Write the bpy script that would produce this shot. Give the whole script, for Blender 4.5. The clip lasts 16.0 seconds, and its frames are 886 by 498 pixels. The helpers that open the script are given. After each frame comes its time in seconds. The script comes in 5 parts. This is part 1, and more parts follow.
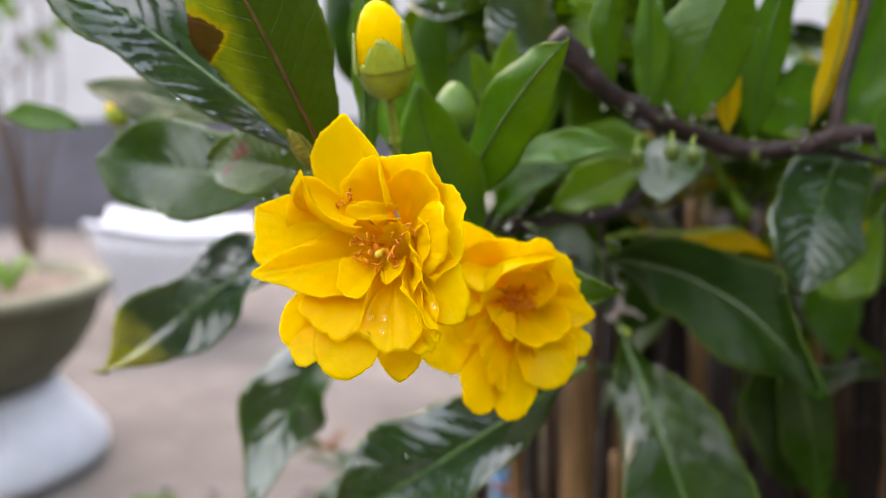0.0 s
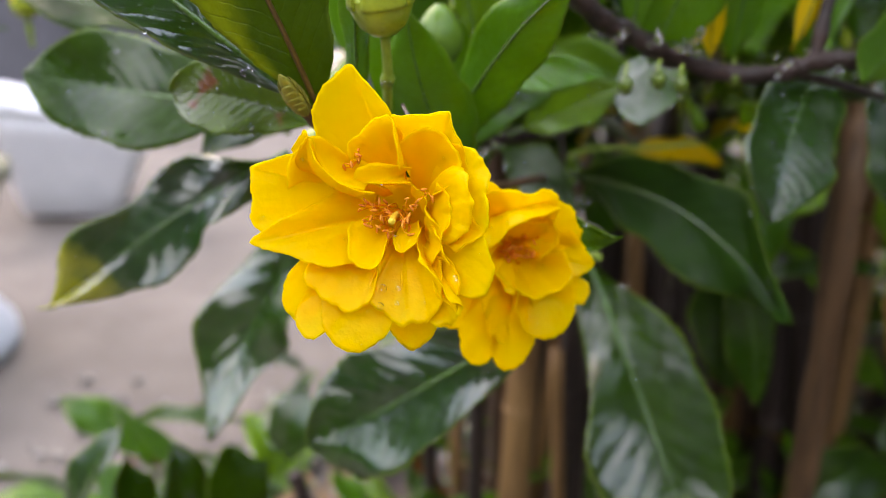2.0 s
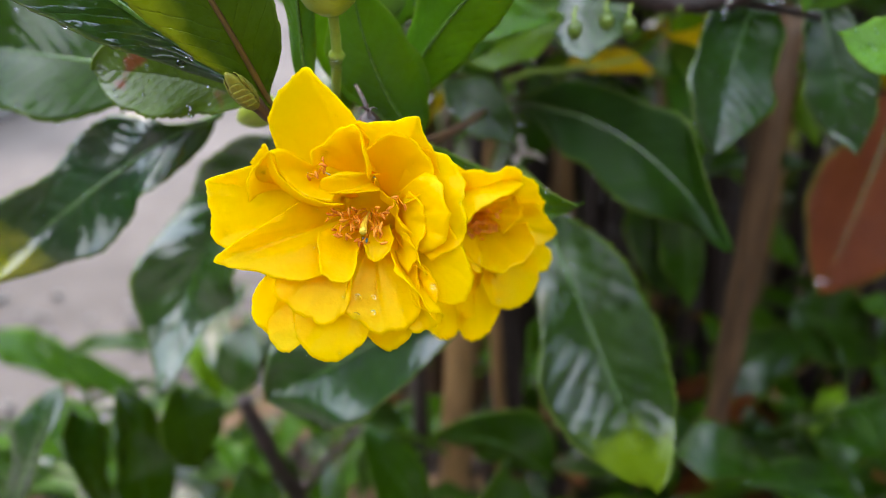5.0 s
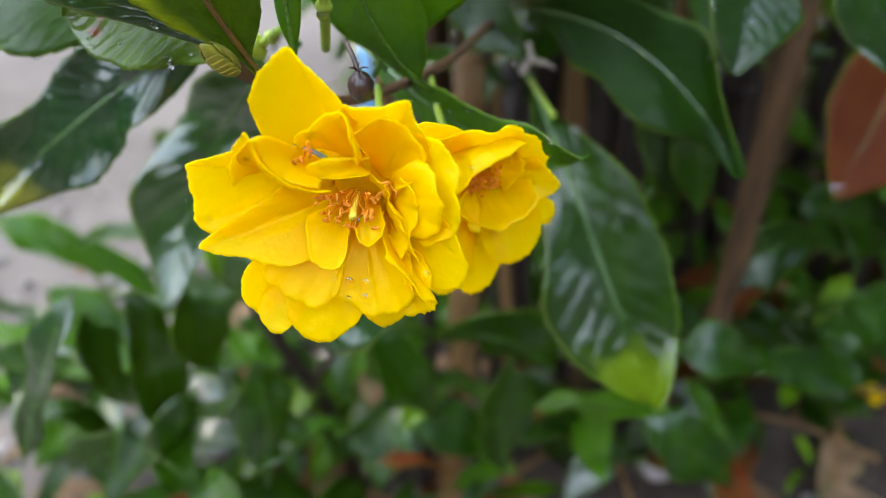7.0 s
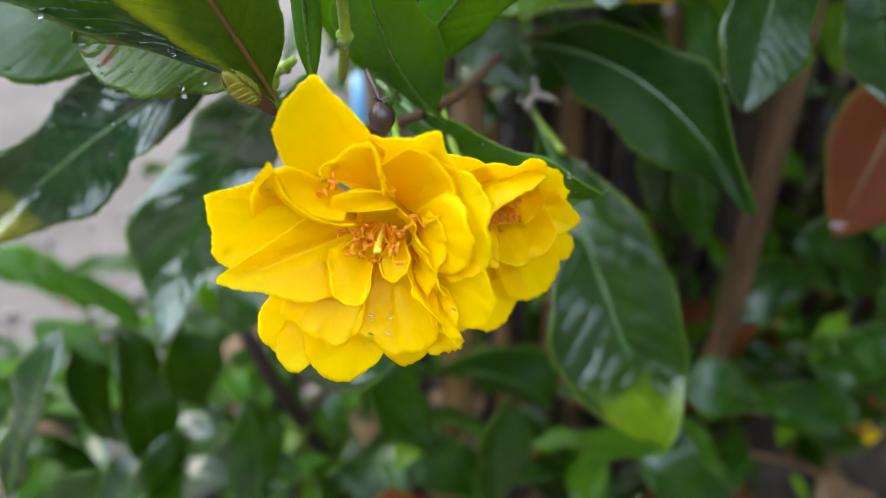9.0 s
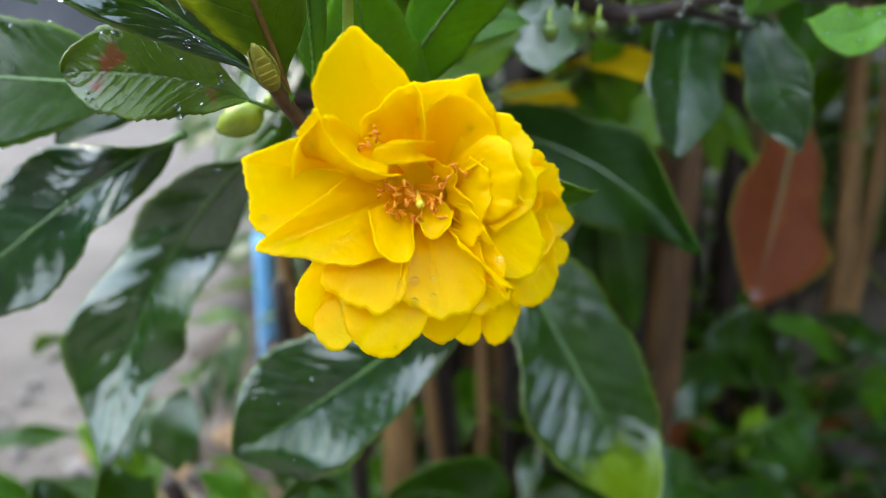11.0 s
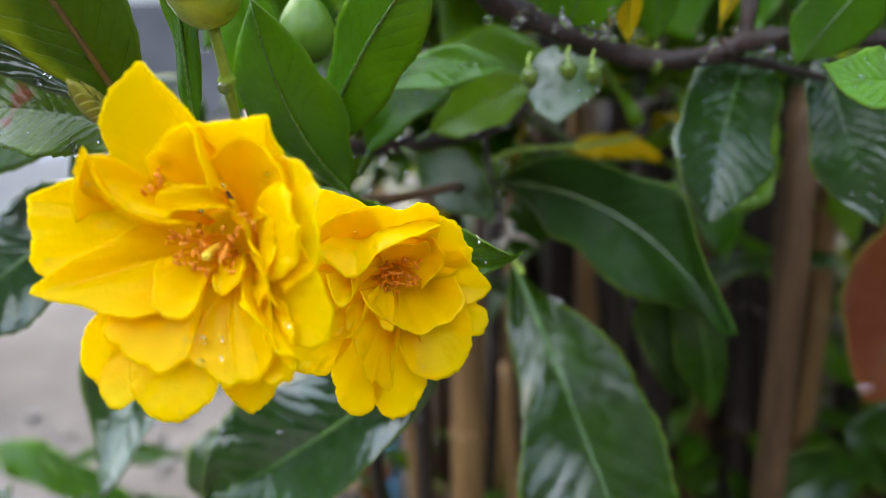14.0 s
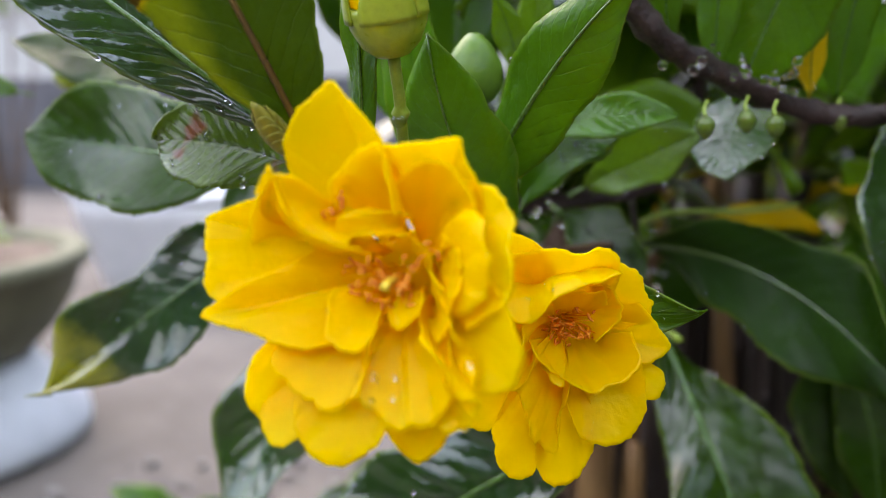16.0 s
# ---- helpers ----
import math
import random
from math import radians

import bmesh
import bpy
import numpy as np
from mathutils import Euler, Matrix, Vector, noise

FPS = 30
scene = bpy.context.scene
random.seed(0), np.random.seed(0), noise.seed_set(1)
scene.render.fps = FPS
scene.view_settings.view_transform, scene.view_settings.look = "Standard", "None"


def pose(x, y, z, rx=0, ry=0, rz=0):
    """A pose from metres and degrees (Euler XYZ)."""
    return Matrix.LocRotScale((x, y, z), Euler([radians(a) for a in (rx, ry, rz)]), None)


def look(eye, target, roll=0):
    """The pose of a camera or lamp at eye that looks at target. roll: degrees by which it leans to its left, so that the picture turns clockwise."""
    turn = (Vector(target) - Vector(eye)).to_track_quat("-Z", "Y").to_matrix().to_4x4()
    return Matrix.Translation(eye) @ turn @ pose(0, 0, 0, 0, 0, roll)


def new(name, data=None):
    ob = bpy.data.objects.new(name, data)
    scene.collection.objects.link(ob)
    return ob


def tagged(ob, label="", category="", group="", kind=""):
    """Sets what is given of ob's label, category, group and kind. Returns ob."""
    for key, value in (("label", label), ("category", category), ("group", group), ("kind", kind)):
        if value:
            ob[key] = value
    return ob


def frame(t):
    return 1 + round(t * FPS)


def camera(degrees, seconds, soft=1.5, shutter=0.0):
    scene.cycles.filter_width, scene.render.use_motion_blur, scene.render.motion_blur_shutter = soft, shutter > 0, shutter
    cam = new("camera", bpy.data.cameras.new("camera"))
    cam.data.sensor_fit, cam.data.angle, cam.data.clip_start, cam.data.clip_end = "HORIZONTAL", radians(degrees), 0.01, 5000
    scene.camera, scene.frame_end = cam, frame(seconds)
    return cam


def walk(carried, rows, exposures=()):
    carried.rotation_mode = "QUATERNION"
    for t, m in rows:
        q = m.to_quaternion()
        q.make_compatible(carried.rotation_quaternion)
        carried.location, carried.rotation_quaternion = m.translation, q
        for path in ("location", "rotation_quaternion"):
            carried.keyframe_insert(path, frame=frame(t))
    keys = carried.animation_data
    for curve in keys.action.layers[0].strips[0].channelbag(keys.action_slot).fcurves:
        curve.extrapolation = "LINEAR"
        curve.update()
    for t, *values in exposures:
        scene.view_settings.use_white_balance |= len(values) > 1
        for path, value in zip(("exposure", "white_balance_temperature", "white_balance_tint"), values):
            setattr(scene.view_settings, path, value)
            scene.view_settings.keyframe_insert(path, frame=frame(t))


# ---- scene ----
cam = camera(58.0, 16.0, soft=0.85)
EYE = 0.5
# seconds; eye x, y, z; yaw, pitch, roll
ROWS = [
    (0.0, 0.0001, 0.0000, 0.0001, -0.01, -7.93, 0.00),
    (0.5, -0.0026, 0.0033, 0.0052, -0.93, -11.26, 0.17),
    (1.0, -0.0066, 0.0049, 0.0115, -2.10, -13.93, 0.52),
    (1.5, -0.0123, 0.0068, 0.0147, -4.14, -15.97, 0.39),
    (2.0, -0.0199, 0.0142, 0.0155, -6.65, -16.91, 1.06),
    (2.5, -0.0274, 0.0200, 0.0155, -10.02, -17.30, 2.19),
    (3.0, -0.0336, 0.0275, 0.0155, -12.42, -17.88, 3.28),
    (3.5, -0.0363, 0.0179, 0.0222, -13.80, -18.36, 2.23),
    (4.0, -0.0365, 0.0158, 0.0215, -13.71, -17.88, 2.25),
    (4.5, -0.0339, 0.0223, 0.0212, -14.08, -18.41, 0.71),
    (5.0, -0.0284, 0.0283, 0.0364, -13.11, -25.85, -0.06),
    (5.2, -0.0278, 0.0298, 0.0420, -12.69, -28.65, -0.17),
    (7.3, -0.0212, 0.0451, 0.0546, -12.01, -35.97, -0.61),
    (7.5, -0.0213, 0.0455, 0.0560, -11.98, -35.82, -0.06),
    (8.0, -0.0230, 0.0446, 0.0534, -12.64, -35.00, 0.42),
    (8.5, -0.0222, 0.0481, 0.0537, -12.99, -34.59, 0.44),
    (9.0, -0.0277, 0.0495, 0.0498, -13.40, -33.50, 0.57),
    (9.5, -0.0363, 0.0429, 0.0417, -15.41, -26.62, -0.71),
    (9.7, -0.0389, 0.0414, 0.0371, -17.10, -24.31, -1.34),
    (11.8, -0.0636, 0.0428, 0.0117, -23.55, -19.74, -0.44),
    (12.0, -0.0611, 0.0451, 0.0132, -23.19, -19.51, -0.32),
    (12.5, -0.0590, 0.0475, 0.0162, -23.44, -18.85, 0.26),
    (13.0, -0.0544, 0.0426, 0.0121, -21.47, -17.90, -0.65),
    (13.5, -0.0296, 0.0359, 0.0207, -14.66, -17.54, -0.75),
    (14.0, 0.0047, 0.0410, 0.0107, -8.67, -16.47, -1.45),
    (14.5, 0.0204, 0.0527, -0.0054, -3.18, -13.65, -2.54),
    (15.0, 0.0186, 0.0608, -0.0106, 1.04, -12.51, -1.29),
    (15.5, 0.0138, 0.0609, -0.0123, 2.74, -10.67, -1.54),
    (16.0, -0.0063, 0.0512, 0.0031, -0.82, -11.05, -0.54),
]
walk(cam, [(t, pose(x, y, EYE + z, 90 + pitch, 0, yaw) @ pose(0, 0, 0, 0, 0, roll)) for t, x, y, z, yaw, pitch, roll in ROWS],
     [(0.0, 0.06, 8300, 23), (4.0, 0.13, 7800, 21), (5.0, 0.17, 7500, 18), (7.5, 0.23, 7200, 13), (9.5, 0.21, 7200, 11), (12.5, 0.13, 7100, 8), (14.0, 0.17, 7400, 14), (14.6, 0.37, 7250, 15), (15.2, 0.32, 7450, 17), (16.0, 0.01, 7700, 20)])
# a close-up lens: only the flowers' distance is sharp
cam.data.dof.use_dof = True
cam.data.dof.focus_distance = 0.146
cam.data.dof.aperture_fstop = 10.5

# ---- light: a bright overcast sky ----
world = bpy.data.worlds.new("overcast")
scene.world = world
world.use_nodes = True
wn = world.node_tree
wn.nodes.clear()
sky = wn.nodes.new("ShaderNodeTexSky")
sky.sky_type, sky.sun_disc = "NISHITA", False
sky.sun_elevation, sky.sun_rotation = radians(44), radians(-30)
sky.air_density, sky.dust_density, sky.ozone_density = 1.0, 4.0, 1.0
cloud = wn.nodes.new("ShaderNodeMixRGB")
cloud.inputs[0].default_value = 0.55
cloud.inputs[2].default_value = (6.6, 9.0, 12.6, 1)
up = wn.nodes.new("ShaderNodeTexCoord")
split = wn.nodes.new("ShaderNodeSeparateXYZ")
grade = wn.nodes.new("ShaderNodeMapRange")  # an overcast sky is somewhat brighter overhead than at the horizon
grade.inputs[1].default_value, grade.inputs[2].default_value = 0.0, 1.0
grade.inputs[3].default_value, grade.inputs[4].default_value = 0.5, 1.9
lit = wn.nodes.new("ShaderNodeVectorMath")
lit.operation = "SCALE"
wbg = wn.nodes.new("ShaderNodeBackground")
wbg.inputs[1].default_value = 0.42
wout = wn.nodes.new("ShaderNodeOutputWorld")
wn.links.new(sky.outputs[0], cloud.inputs[1])
wn.links.new(up.outputs["Generated"], split.inputs[0])
wn.links.new(split.outputs[2], grade.inputs[0])
wn.links.new(cloud.outputs[0], lit.inputs[0])
wn.links.new(grade.outputs[0], lit.inputs["Scale"])
wn.links.new(lit.outputs[0], wbg.inputs[0])
wn.links.new(wbg.outputs[0], wout.inputs[0])
sun = new("sun", bpy.data.lights.new("sun", "SUN"))
sun.data.energy, sun.data.angle, sun.data.color = 1.5, radians(80), (1.0, 0.9, 0.74)
sun.matrix_world = look((0, 0, 0), (0.35, 0.62, -0.70))


# ---- materials ----
class Nodes:
    """A small writer for node materials."""

    def __init__(self, name):
        self.mat = bpy.data.materials.new(name)
        self.mat.use_nodes = True
        self.tree = self.mat.node_tree
        self.tree.nodes.clear()

    def add(self, kind, **sockets):
        node = self.tree.nodes.new("ShaderNode" + kind)
        for key, value in sockets.items():
            sock = node.inputs[int(key[1:])] if key[0] == "i" and key[1:].isdigit() else node.inputs[key.replace("_", " ")]
            if isinstance(value, bpy.types.NodeSocket):
                self.tree.links.new(value, sock)
            else:
                sock.default_value = value
        return node

    def coords(self, scale=1.0, what="Object"):
        tc = self.add("TexCoord")
        mp = self.add("Mapping", Vector=tc.outputs[what])
        mp.inputs["Scale"].default_value = (scale, scale, scale) if isinstance(scale, (int, float)) else scale
        return mp.outputs[0]

    def noise(self, vec, scale, detail=3.0, rough=0.55):
        return self.add("TexNoise", Vector=vec, Scale=scale, Detail=detail, Roughness=rough).outputs[0]

    def ramp(self, fac, *stops):
        node = self.add("ValToRGB", Fac=fac)
        ramp = node.color_ramp
        while len(ramp.elements) < len(stops):
            ramp.elements.new(0.5)
        for e, (p, c) in zip(ramp.elements, stops):
            e.position, e.color = p, (*c, 1) if len(c) == 3 else c
        return node.outputs[0]

    def mix(self, fac, a, b, mode="MIX"):
        node = self.add("MixRGB", i0=fac, i1=a, i2=b)
        node.blend_type = mode
        return node.outputs[0]

    def math(self, op, a, b=0.0):
        node = self.add("Math", i0=a, i1=b)
        node.operation = op
        return node.outputs[0]

    def bump(self, height, strength=0.3, distance=0.001):
        return self.add("Bump", Height=height, Strength=strength, Distance=distance).outputs[0]

    def done(self, surface):
        out = self.add("OutputMaterial")
        self.tree.links.new(surface, out.inputs[0])
        return self.mat


def rgb(*c):
    return (*c, 1.0)


def leaf_material(name, dark, light, rough=0.28, trans=0.25, wet=0.0, stain=None, tip=None, burn=None, pool=0.0, ior=1.75):
    n = Nodes(name)
    uv = n.coords(1.0, "UV")
    ob = n.coords(1.0)
    sep = n.add("SeparateXYZ", Vector=uv)
    u, v = sep.outputs[0], sep.outputs[1]
    rnd = n.add("ObjectInfo").outputs["Random"]
    blot = n.noise(ob, 55.0, 4.0)
    fac = n.math("ADD", n.math("MULTIPLY", blot, 0.8), n.math("MULTIPLY", rnd, 0.35))
    col = n.ramp(fac, (0.3, dark), (0.85, light))
    side = n.math("ABSOLUTE", n.math("SUBTRACT", u, 0.5))
    wavy = n.math("MULTIPLY", n.noise(ob, 120.0, 3.0), 0.08)
    rows = n.math("SUBTRACT", n.math("ADD", v, wavy), n.math("MULTIPLY", side, 0.42))
    saw = n.math("ABSOLUTE", n.math("SUBTRACT", n.math("FRACT", n.math("MULTIPLY", rows, 13.0)), 0.5))
    line = n.ramp(saw, (0.0, (1, 1, 1)), (0.07, (0, 0, 0)))
    mid = n.ramp(side, (0.0, (1, 1, 1)), (0.03, (0, 0, 0)))
    veins = n.math("MAXIMUM", n.math("MULTIPLY", line, 0.55), mid)
    col = n.mix(n.math("MULTIPLY", veins, 0.22), col, rgb(*light))
    col = n.mix(n.math("MULTIPLY", n.ramp(side, (0.465, (0, 0, 0)), (0.495, (1, 1, 1))), 0.6), col, rgb(0.16, 0.25, 0.03))
    fine = n.noise(ob, 900.0, 2.0)
    col = n.mix(0.25, col, n.ramp(fine, (0.35, (0.25, 0.25, 0.25)), (0.7, (1, 1, 1))), "MULTIPLY")
    if tip:
        edge = n.math("ADD", n.math("MULTIPLY", v, 1.0), n.math("MULTIPLY", n.noise(ob, 90.0, 3.0), 0.24))
        col = n.mix(n.ramp(edge, (0.92, (0, 0, 0)), (1.14, (1, 1, 1))), col, rgb(*tip))
        col = n.mix(n.ramp(edge, (1.09, (0, 0, 0)), (1.14, (1, 1, 1))), col, rgb(0.16, 0.05, 0.02))
    if stain:
        col = n.mix(n.ramp(n.noise(ob, 75.0, 3.0), (0.64, (0, 0, 0)), (0.69, (1, 1, 1))), col, rgb(*stain))
    if burn:
        yel = n.math("ADD", n.math("SUBTRACT", u, 0.5), n.math("MULTIPLY", n.math("SUBTRACT", n.noise(ob, 110.0, 3.0), 0.5), 0.25))
        yel = n.math("ADD", yel, n.math("MULTIPLY", v, 0.5))
        col = n.mix(n.ramp(yel, (0.42, (0, 0, 0)), (0.58, (1, 1, 1))), col, rgb(0.24, 0.3, 0.012))
        b = n.math("ADD", n.math("MULTIPLY", n.math("SUBTRACT", u, 0.5), 0.9), n.math("MULTIPLY", v, 0.55))
        b = n.math("ADD", b, n.math("MULTIPLY", n.noise(ob, 160.0, 4.0), 0.3))
        b = n.math("SUBTRACT", b, n.math("MULTIPLY", n.math("ABSOLUTE", n.math("SUBTRACT", v, 0.64)), 2.4))
        col = n.mix(n.ramp(b, (0.64, (0, 0, 0)), (0.71, (1, 1, 1))), col, rgb(0.62, 0.45, 0.01))
        col = n.mix(n.ramp(b, (0.71, (0, 0, 0)), (0.73, (1, 1, 1))), col, rgb(*burn))
    relief = n.math("SUBTRACT", n.math("MULTIPLY", n.noise(ob, 130.0, 4.0), 1.0), n.math("MULTIPLY", veins, 0.2))
    relief = n.math("ADD", relief, n.math("MULTIPLY", n.math("SUBTRACT", 0.5, saw), n.math("MULTIPLY", n.noise(ob, 70.0, 2.0), -0.2)))
    nrm = n.bump(relief, 0.8, 0.0018)
    rgh = n.ramp(n.noise(ob, 240.0, 3.0), (0.35, (rough * 0.7,) * 3), (0.7, (min(1, rough * 1.5),) * 3))
    lie = n.math("ADD", n.noise(ob, 30.0, 1.0), n.math("MULTIPLY", n.noise(ob, 260.0, 3.0), 0.06))
    lie = n.math("SUBTRACT", lie, n.math("MULTIPLY", saw, 0.1))
    film = n.ramp(n.math("ADD", lie, pool), (0.4, (0.0, 0.0, 0.0)), (0.68, (wet, wet, wet)))
    # the film of water follows the leaf's broad puckers between its veins
    swell = n.math("ADD", n.math("MULTIPLY", n.noise(ob, 26.0, 0.0), 1.3), n.math("MULTIPLY", n.noise(ob, 150.0, 3.0), 0.05))
    swell = n.math("ADD", swell, n.math("MULTIPLY", n.math("MULTIPLY", saw, saw), -0.09))
    wave = n.bump(swell, 1.0, 0.0065)
    crgh = n.ramp(n.noise(ob, 300.0, 2.0), (0.4, (0.1,) * 3), (0.7, (0.2,) * 3))
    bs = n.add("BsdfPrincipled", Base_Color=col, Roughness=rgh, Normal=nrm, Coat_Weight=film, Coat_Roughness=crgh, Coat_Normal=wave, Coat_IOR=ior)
    bs.inputs["Specular IOR Level"].default_value = 0.12
    tr = n.add("BsdfTranslucent", Color=n.mix(0.5, col, rgb(0.45, 0.6, 0.03), "MIX"))
    return n.done(n.add("MixShader", i0=trans, i1=bs.outputs[0], i2=tr.outputs[0]).outputs[0])


LEAF_WET = leaf_material("leaf wet green", (0.004, 0.03, 0.002), (0.028, 0.1, 0.003), 0.24, 0.24, 1.0)
LEAF_HANG = leaf_material("leaf wet green with pale tip", (0.009, 0.032, 0.002), (0.034, 0.095, 0.003), 0.24, 0.3, 1.0, tip=(0.12, 0.2, 0.006))
# darker green of the same species; low down it carries the shade
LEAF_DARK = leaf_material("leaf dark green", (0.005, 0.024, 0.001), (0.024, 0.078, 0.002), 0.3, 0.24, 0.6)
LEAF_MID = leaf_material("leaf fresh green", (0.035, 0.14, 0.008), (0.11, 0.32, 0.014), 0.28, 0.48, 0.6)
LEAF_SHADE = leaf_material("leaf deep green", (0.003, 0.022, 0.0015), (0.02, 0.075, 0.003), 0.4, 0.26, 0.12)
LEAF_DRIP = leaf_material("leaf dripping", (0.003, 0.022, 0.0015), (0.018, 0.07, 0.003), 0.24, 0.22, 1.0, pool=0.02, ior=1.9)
LEAF_FRESH = leaf_material("leaf clear green", (0.02, 0.085, 0.003), (0.072, 0.21, 0.006), 0.3, 0.38, 0.4)
LEAF_LIME = leaf_material("leaf lime green", (0.075, 0.19, 0.006), (0.18, 0.36, 0.012), 0.3, 0.45, 0.5)
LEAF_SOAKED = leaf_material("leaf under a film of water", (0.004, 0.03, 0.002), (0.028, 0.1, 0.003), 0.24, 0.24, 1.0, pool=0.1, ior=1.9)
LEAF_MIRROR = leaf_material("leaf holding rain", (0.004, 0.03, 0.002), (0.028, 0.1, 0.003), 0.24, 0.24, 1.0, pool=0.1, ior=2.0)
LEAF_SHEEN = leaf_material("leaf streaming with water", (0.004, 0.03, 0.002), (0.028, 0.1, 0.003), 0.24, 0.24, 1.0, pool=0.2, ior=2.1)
LEAF_SPOT = leaf_material("leaf spotted", (0.04, 0.1, 0.005), (0.1, 0.18, 0.01), 0.25, 0.3, 1.0, stain=(0.2, 0.05, 0.014), pool=0.04)
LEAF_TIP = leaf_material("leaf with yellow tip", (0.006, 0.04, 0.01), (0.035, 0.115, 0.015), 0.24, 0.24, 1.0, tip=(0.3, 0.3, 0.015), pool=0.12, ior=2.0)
LEAF_BURNT = leaf_material("leaf yellowing", (0.024, 0.066, 0.005), (0.056, 0.112, 0.008), 0.3, 0.34, burn=(0.1, 0.02, 0.011))
LEAF_YELLOW = leaf_material("leaf yellow", (0.6, 0.36, 0.005), (0.8, 0.55, 0.01), 0.4, 0.45)
LEAF_RED = leaf_material("leaf dead russet", (0.1, 0.018, 0.006), (0.2, 0.05, 0.014), 0.5, 0.3)
LITTER = leaf_material("dead leaf", (0.12, 0.07, 0.04), (0.32, 0.2, 0.12), 0.6, 0.15)


def petal_material():
    n = Nodes("yellow petal")
    uv = n.coords(1.0, "UV")
    ob = n.coords(1.0)
    sep = n.add("SeparateXYZ", Vector=uv)
    u, v = sep.outputs[0], sep.outputs[1]
    blot = n.noise(ob, 160.0, 4.0)
    depth = n.math("ADD", v, n.math("MULTIPLY", n.math("SUBTRACT", blot, 0.5), 0.3))
    col = n.ramp(depth, (0.02, (0.97, 0.53, 0.0)), (0.12, (0.988, 0.675, 0.0)), (0.35, (0.995, 0.735, 0.0)), (0.97, (1.0, 0.765, 0.002)))
    fan = n.math("MULTIPLY", n.math("SUBTRACT", u, 0.5), n.math("ADD", 2.2, n.math("MULTIPLY", v, -1.2)))
    ribs = n.math("SINE", n.math("ADD", n.math("MULTIPLY", fan, 85.0), n.math("MULTIPLY", n.noise(ob, 220.0, 3.0), 9.0)))
    wrinkle = n.math("ADD", n.math("MULTIPLY", ribs, 0.007), n.math("MULTIPLY", n.noise(ob, 420.0, 4.0), 0.9))
    nrm = n.bump(wrinkle, 0.4, 0.0006)
    bs = n.add("BsdfPrincipled", Base_Color=col, Roughness=0.38, Normal=nrm, Subsurface_Weight=0.3, Subsurface_Scale=0.003)
    bs.inputs["Subsurface Radius"].default_value = (1.0, 0.8, 0.05)
    bs.inputs["Specular IOR Level"].default_value = 0.15
    tr = n.add("BsdfTranslucent", Color=n.mix(0.3, col, rgb(1.0, 0.76, 0.0)), Normal=nrm)
    return n.done(n.add("MixShader", i0=0.56, i1=bs.outputs[0], i2=tr.outputs[0]).outputs[0])


PETAL = petal_material()


def plain(name, dark, light, scale, rough=0.6, bump=0.3, dist=0.001, metal=0.0, spec=0.4, coat=0.0, stretch=(1, 1, 1)):
    n = Nodes(name)
    vec = n.coords(stretch)
    a, b = n.noise(vec, scale, 5.0), n.noise(vec, scale * 7.0, 3.0)
    f = n.math("ADD", n.math("MULTIPLY", a, 0.7), n.math("MULTIPLY", b, 0.3))
    col = n.ramp(f, (0.32, dark), (0.68, light))
    rgh = n.ramp(b, (0.3, (rough * 0.75,) * 3), (0.7, (min(1.0, rough * 1.2),) * 3))
    bs = n.add("BsdfPrincipled", Base_Color=col, Roughness=rgh, Normal=n.bump(f, bump, dist), Metallic=metal, Coat_Weight=coat)
    bs.inputs["Specular IOR Level"].default_value = spec
    return n.done(bs.outputs[0])


STAMEN = plain("stamen orange", (0.75, 0.22, 0.005), (0.9, 0.4, 0.01), 300, 0.5)
ANTHER = plain("anther rust", (0.6, 0.13, 0.008), (0.85, 0.36, 0.02), 600, 0.55)
PISTIL = plain("pistil yellow", (0.8, 0.55, 0.02), (0.9, 0.7, 0.1), 400, 0.45)
RIB_GREEN = plain("midrib green", (0.03, 0.09, 0.007), (0.07, 0.17, 0.014), 200, 0.3, coat=0.5)
RIB_GLOSS = plain("wet midrib", (0.05, 0.1, 0.02), (0.1, 0.17, 0.04), 200, 0.15, coat=1.0)
RIB_BROWN = plain("midrib brown", (0.08, 0.045, 0.012), (0.17, 0.1, 0.02), 200, 0.4)
STALK = plain("stalk green", (0.16, 0.26, 0.02), (0.26, 0.36, 0.05), 250, 0.35)
CALYX = plain("calyx green", (0.2, 0.27, 0.015), (0.34, 0.42, 0.03), 120, 0.35, coat=0.3)
# darker copy of the calyx green, with the rear bud's shade in its colour
BUD_SHADED = plain("shaded green bud", (0.05, 0.13, 0.008), (0.1, 0.2, 0.015), 120, 0.4)
FRUIT = plain("young fruit green", (0.045, 0.09, 0.006), (0.1, 0.16, 0.012), 200, 0.35, coat=0.3)
DRIED = plain("dried brown fruit", (0.012, 0.005, 0.004), (0.06, 0.02, 0.012), 500, 0.35, 0.8, 0.0006, coat=0.5)
HUSK = plain("pale withered leaf base", (0.2, 0.15, 0.11), (0.5, 0.44, 0.37), 300, 0.5, 0.8, 0.0008)
BUDSCALE = plain("bud scale", (0.13, 0.12, 0.015), (0.3, 0.29, 0.035), 300, 0.45)
BARK = plain("bark dark wet", (0.009, 0.006, 0.005), (0.05, 0.027, 0.021), 130, 0.5, 1.0, 0.0022, spec=0.4, stretch=(1, 1, 1))
BARK_PALE = plain("bark brown", (0.028, 0.014, 0.005), (0.13, 0.068, 0.028), 60, 0.6, 0.8, 0.002, stretch=(2, 2, 0.3))
TWIG = plain("twig brown", (0.05, 0.022, 0.012), (0.14, 0.07, 0.035), 300, 0.5, 0.6)
